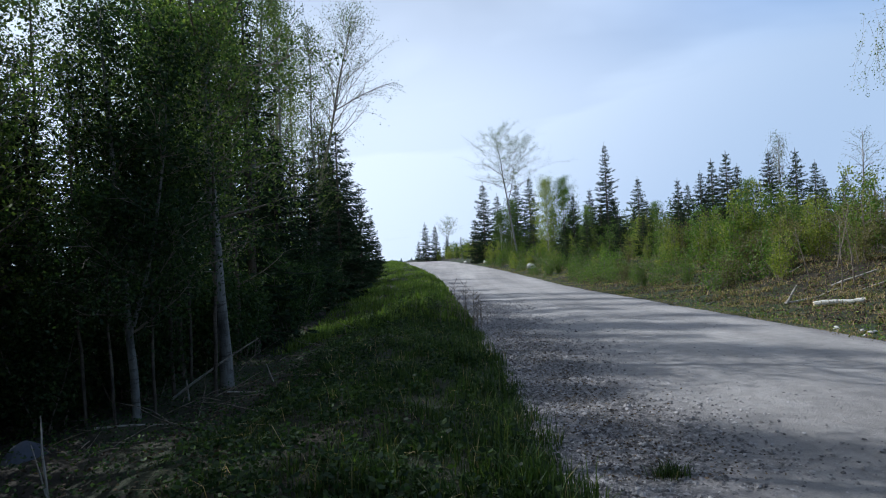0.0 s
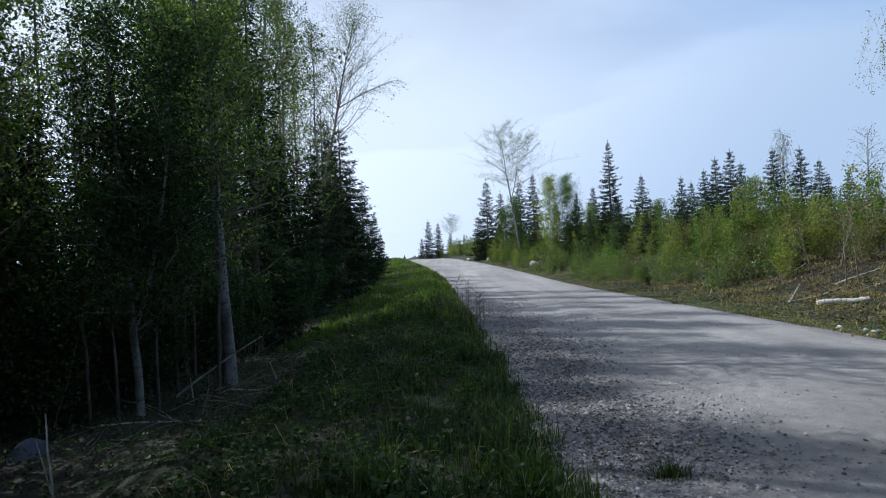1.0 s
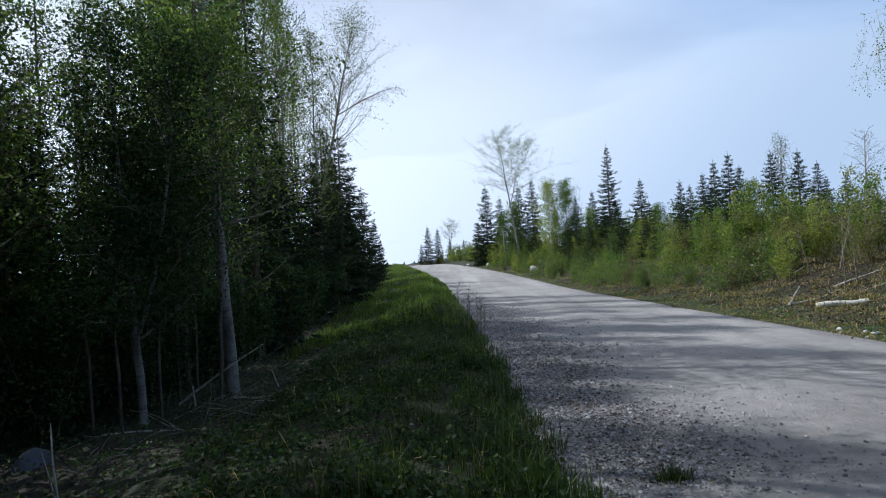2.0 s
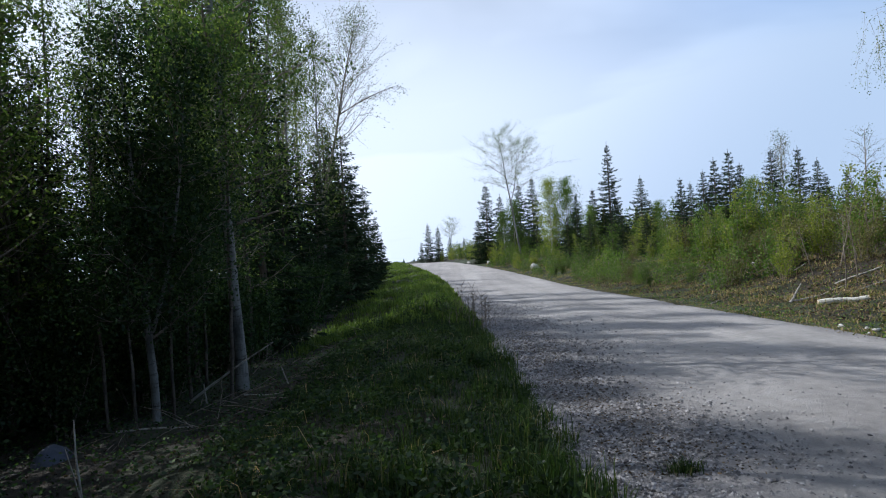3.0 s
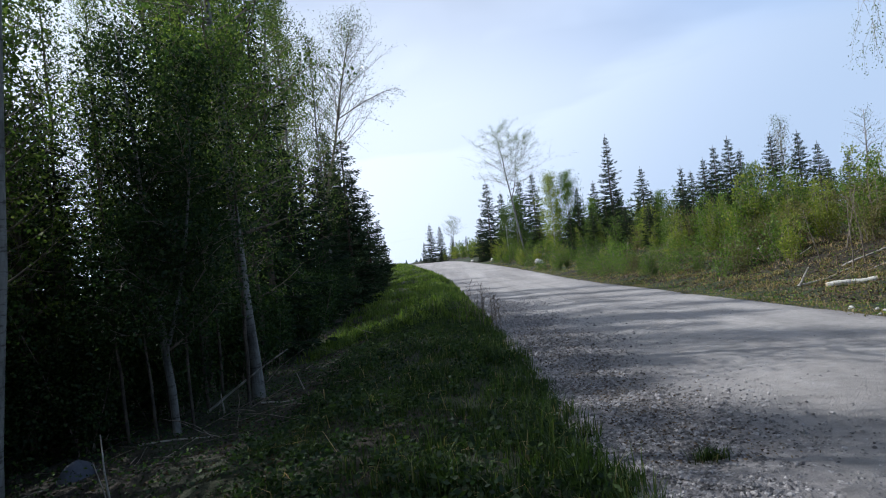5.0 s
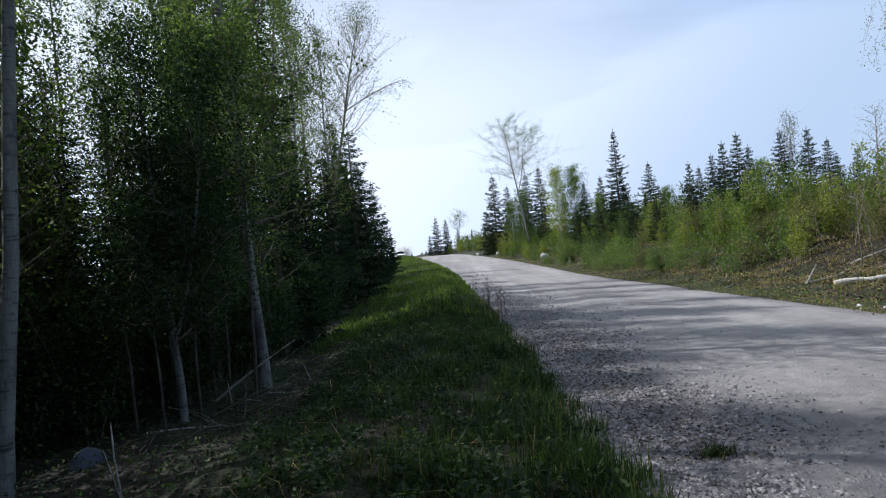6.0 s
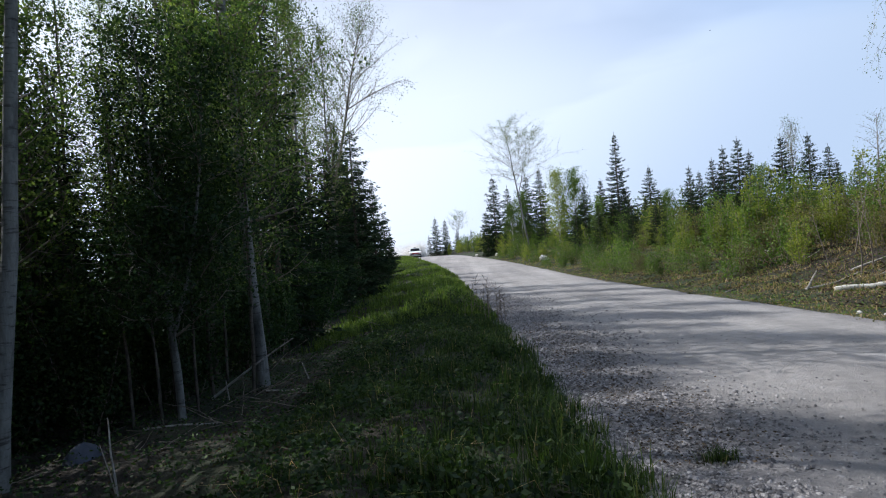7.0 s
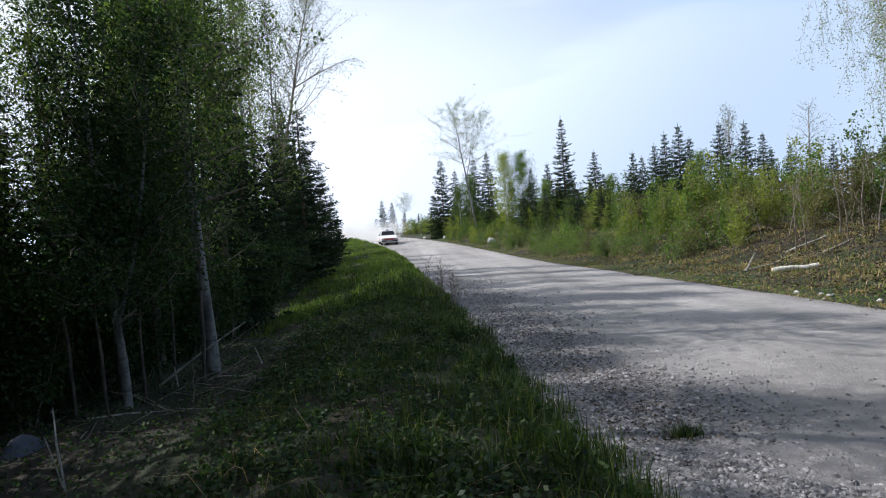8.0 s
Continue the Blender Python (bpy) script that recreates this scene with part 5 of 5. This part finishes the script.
def rally_car():
    """An older two-door saloon, nose towards -y; origin on the road under its middle."""
    car = thing("rally_car", "pale older rally saloon with dark red nose trailing dust", "car")
    w = 0.83
    low = lambda y, top, k=1.0: (y, [(w * k * 0.93, 0.24), (w * k, 0.36), (w * k, 0.60), (w * k * 0.95, top)])
    shell("body", [low(-2.08, 0.66, 0.92), low(-1.95, 0.72, 0.97), low(-0.75, 0.87), low(0.9, 0.90), low(1.9, 0.88, 0.97), low(2.12, 0.80, 0.92)], M_PAINT, car, "dusty pale body")
    shell("cabin", [(-0.72, [(0.72, 0.84), (0.70, 0.88), (0.69, 0.9)]), (-0.12, [(0.73, 0.84), (0.62, 1.28), (0.56, 1.33)]), (0.75, [(0.73, 0.84), (0.62, 1.31), (0.55, 1.36)]),
                    (1.45, [(0.72, 0.84), (0.68, 0.92), (0.66, 0.94)])], M_PAINT, car)
    def pane(name, pts, label=""):
        bm = bmesh.new()
        bm.faces.new([bm.verts.new(p) for p in pts])
        bmesh.ops.solidify(bm, geom=bm.faces[:], thickness=0.012)
        me = bpy.data.meshes.new(name)
        bm.to_mesh(me)
        bm.free()
        me.materials.append(M_GLASS)
        part(name, me, car, label)
    pane("windscreen", [(-0.66, -0.71, 0.91), (0.66, -0.71, 0.91), (0.55, -0.19, 1.29), (-0.55, -0.19, 1.29)], "dark reflecting windscreen")
    pane("rear_window", [(-0.62, 1.42, 0.95), (-0.52, 0.88, 1.31), (0.52, 0.88, 1.31), (0.62, 1.42, 0.95)])
    for s in (-1, 1):
        pane("side_window", [(s * 0.735, -0.48, 0.92), (s * 0.735, 0.98, 0.92), (s * 0.645, 0.66, 1.27), (s * 0.645, -0.08, 1.25)])
    part("roof_vent", box_mesh("roof_vent", (0.34, 0.28, 0.11), M_BLACK, 0.03, 0.8), car, "black roof vent").matrix_basis = pose(0, 0.0, 1.385)
    part("grille", box_mesh("grille", (1.30, 0.06, 0.17), M_RED, 0.015), car, "dark red grille panel").matrix_basis = pose(0, -2.085, 0.575)
    for s in (-1, 1):
        part("headlight", box_mesh("headlight", (0.24, 0.07, 0.15), M_LAMP, 0.03), car, "clear headlight").matrix_basis = pose(s * 0.57, -2.10, 0.58)
        part("turn_signal", box_mesh("turn_signal", (0.09, 0.07, 0.14), M_AMBER, 0.02), car, "amber lens").matrix_basis = pose(s * 0.735, -2.07, 0.58)
        part("wing_mirror", box_mesh("wing_mirror", (0.17, 0.09, 0.11), M_BLACK, 0.03), car, "black mirror").matrix_basis = pose(s * 0.86, -0.55, 0.95)
        part("mud_flap", box_mesh("mud_flap", (0.26, 0.015, 0.26), M_BLACK, 0.005), car).matrix_basis = pose(s * 0.68, 1.72, 0.22)
    part("bumper", box_mesh("bumper", (1.62, 0.14, 0.14), M_BLACK, 0.04), car, "black bumper").matrix_basis = pose(0, -2.12, 0.40)
    part("rear_bumper", box_mesh("rear_bumper", (1.60, 0.12, 0.14), M_BLACK, 0.04), car).matrix_basis = pose(0, 2.13, 0.42)
    part("sump_guard", box_mesh("sump_guard", (1.1, 0.5, 0.05), M_RIM, 0.02), car).matrix_basis = pose(0, -1.82, 0.235, -12)
    plate = part("number_plate", box_mesh("number_plate", (0.50, 0.012, 0.11), M_LAMP, 0.005), car)
    plate.matrix_basis = pose(0, -2.198, 0.40)
    part("plate_bar", box_mesh("plate_bar", (0.38, 0.006, 0.05), M_BLACK, 0.002), plate).matrix_basis = pose(0, -0.009, 0)
    part("door_panel", box_mesh("door_panel", (0.012, 0.7, 0.4), M_RED, 0.005), car, "red door panel").matrix_basis = pose(-0.832, 0.1, 0.56)
    part("door_panel", box_mesh("door_panel", (0.012, 0.7, 0.4), M_RED, 0.005), car, "red door panel").matrix_basis = pose(0.832, 0.1, 0.56)
    for s in (-1, 1):
        for y in (-1.32, 1.25):
            wheel = part("wheel", disc_mesh("wheel", 0.12, 0.19, M_BLACK), car)
            wheel.matrix_basis = pose(s * 0.72, y, 0.30)
            part("tyre", disc_mesh("tyre", 0.30, 0.20, M_TYRE, 0.19), wheel)
            part("rim", disc_mesh("rim", 0.195, 0.15, M_RIM), wheel)
    return car


def dust_puff(seed, radius, grains, size):
    """A loose cloud of single dust flakes."""
    rng = np.random.default_rng(seed)
    core = rng.normal(size=(7, 3)) * radius * (0.42, 0.42, 0.28)
    at = core[rng.integers(0, 7, grains)] + rng.normal(size=(grains, 3)) * radius * (0.36, 0.36, 0.27)
    at[:, 2] = np.abs(at[:, 2] + radius * 0.30)
    b = Buf()
    leaves(b, at, size, rng, 0.0, 0.9)
    ob = tagged(new("dust_puff", b.mesh("dust_puff", M_DUST)), "pale dust cloud raised by the car's wheels", "dust", "dust behind the car", "stuff")
    return ob


LANE = -1.75                 # the car keeps to its right-hand lane
CAR_Y = [(0.0, 262.0), (5.0, 132.0), (6.0, 108.5), (6.5, 98.0), (7.0, 86.0), (7.5, 74.5), (8.0, 60.5)]


def car_y(t):
    return float(np.interp(t, [a for a, _ in CAR_Y], [b for _, b in CAR_Y]))


def car_pose(t):
    y = car_y(t)
    x = float(road_x(y)) + LANE
    dx, dz = float(road_x(y + 2) - road_x(y - 2)) / 4, float(road_z(y + 2) - road_z(y - 2)) / 4
    return pose(x, y, float(road_z(y)) + 0.045, math.degrees(math.atan(dz)), 0, -0.6 * math.degrees(math.atan(dx)))


car = rally_car()
puffs = []
for i in range(19):
    if i < 5:
        ob = dust_puff(200 + i, 1.45 + 0.3 * math.sin(i * 2.3), 24000, 0.036)
    else:
        ob = copy_thing(puffs[i % 5][0], pose(0, 0, 0))
    puffs.append((ob, 122.0 - i * 3.3))


def puff_rows(k, y0):
    """A puff rides behind the car until it has passed y0, then hangs there, rising and drifting off the road."""
    rng = np.random.default_rng(300 + k)
    t0 = float(np.interp(-y0, [-b for _, b in CAR_Y], [a for a, _ in CAR_Y]))
    x0, side = float(road_x(y0)) + LANE, rng.uniform(-1.3, 0.5)
    rows = []
    for t in np.arange(0, 8.01, 0.25):
        if t < t0 + 0.08:
            y = car_y(t) + 2.9
            rows.append((float(t), pose(float(road_x(y)) + LANE + side * 0.2, y, float(road_z(y)) + 0.02, 0, 0, k * 37 % 90)))
        else:
            age = t - t0
            rows.append((float(t), pose(x0 + side - 0.8 * age, y0 + 2.9 - 0.3 * age, float(road_z(y0)) + 0.02 + 0.3 * age, 0, 0, k * 37 % 90 + 6 * age)))
    return rows


def swallow():
    """A small dark bird in flight, nose towards -x."""
    bird = thing("bird", "small dark bird flying across the sky", "bird")
    b = Buf()
    x = np.linspace(-0.09, 0.10, 9)
    tube(b, np.stack([x, 0 * x, 0 * x], 1), np.array([0.004, 0.016, 0.021, 0.024, 0.022, 0.018, 0.012, 0.008, 0.004]), 8)
    part("body", b.mesh("body", M_BLACK, True), bird)
    for s in (-1, 1):
        tip = [(-0.03, 0.015 * s, 0.008), (0.03, 0.015 * s, 0.008), (0.05, 0.10 * s, 0.03), (0.10, 0.17 * s, 0.02), (0.02, 0.10 * s, 0.034)]
        low = [(p[0], p[1], p[2] - 0.006) for p in tip]
        me = bpy.data.meshes.new("wing")
        me.from_pydata(tip + low, [], [(0, 1, 2, 4), (4, 2, 3), (5, 9, 7, 6), (9, 8, 7), (0, 5, 6, 1), (1, 6, 7, 2), (2, 7, 8, 3), (3, 8, 9, 4), (4, 9, 5, 0)])
        me.materials.append(M_BLACK)
        part("wing", me, bird)
    return bird


bird = swallow()


def motions():
    walk(car, [(float(t), car_pose(t)) for t in np.arange(0, 8.01, 0.25)])
    walk(bird, [(0.0, pose(75, 60, 40)), (5.0, pose(75, 60, 40)), (6.2, pose(52, 60, 30)), (7.0, pose(26.34, 60.0, 21.73)), (7.8, pose(10.58, 60.0, 20.36)), (8.0, pose(7.86, 60.0, 16.15))])
    for k, (ob, y0) in enumerate(puffs):
        walk(ob, puff_rows(k, y0))


motions()
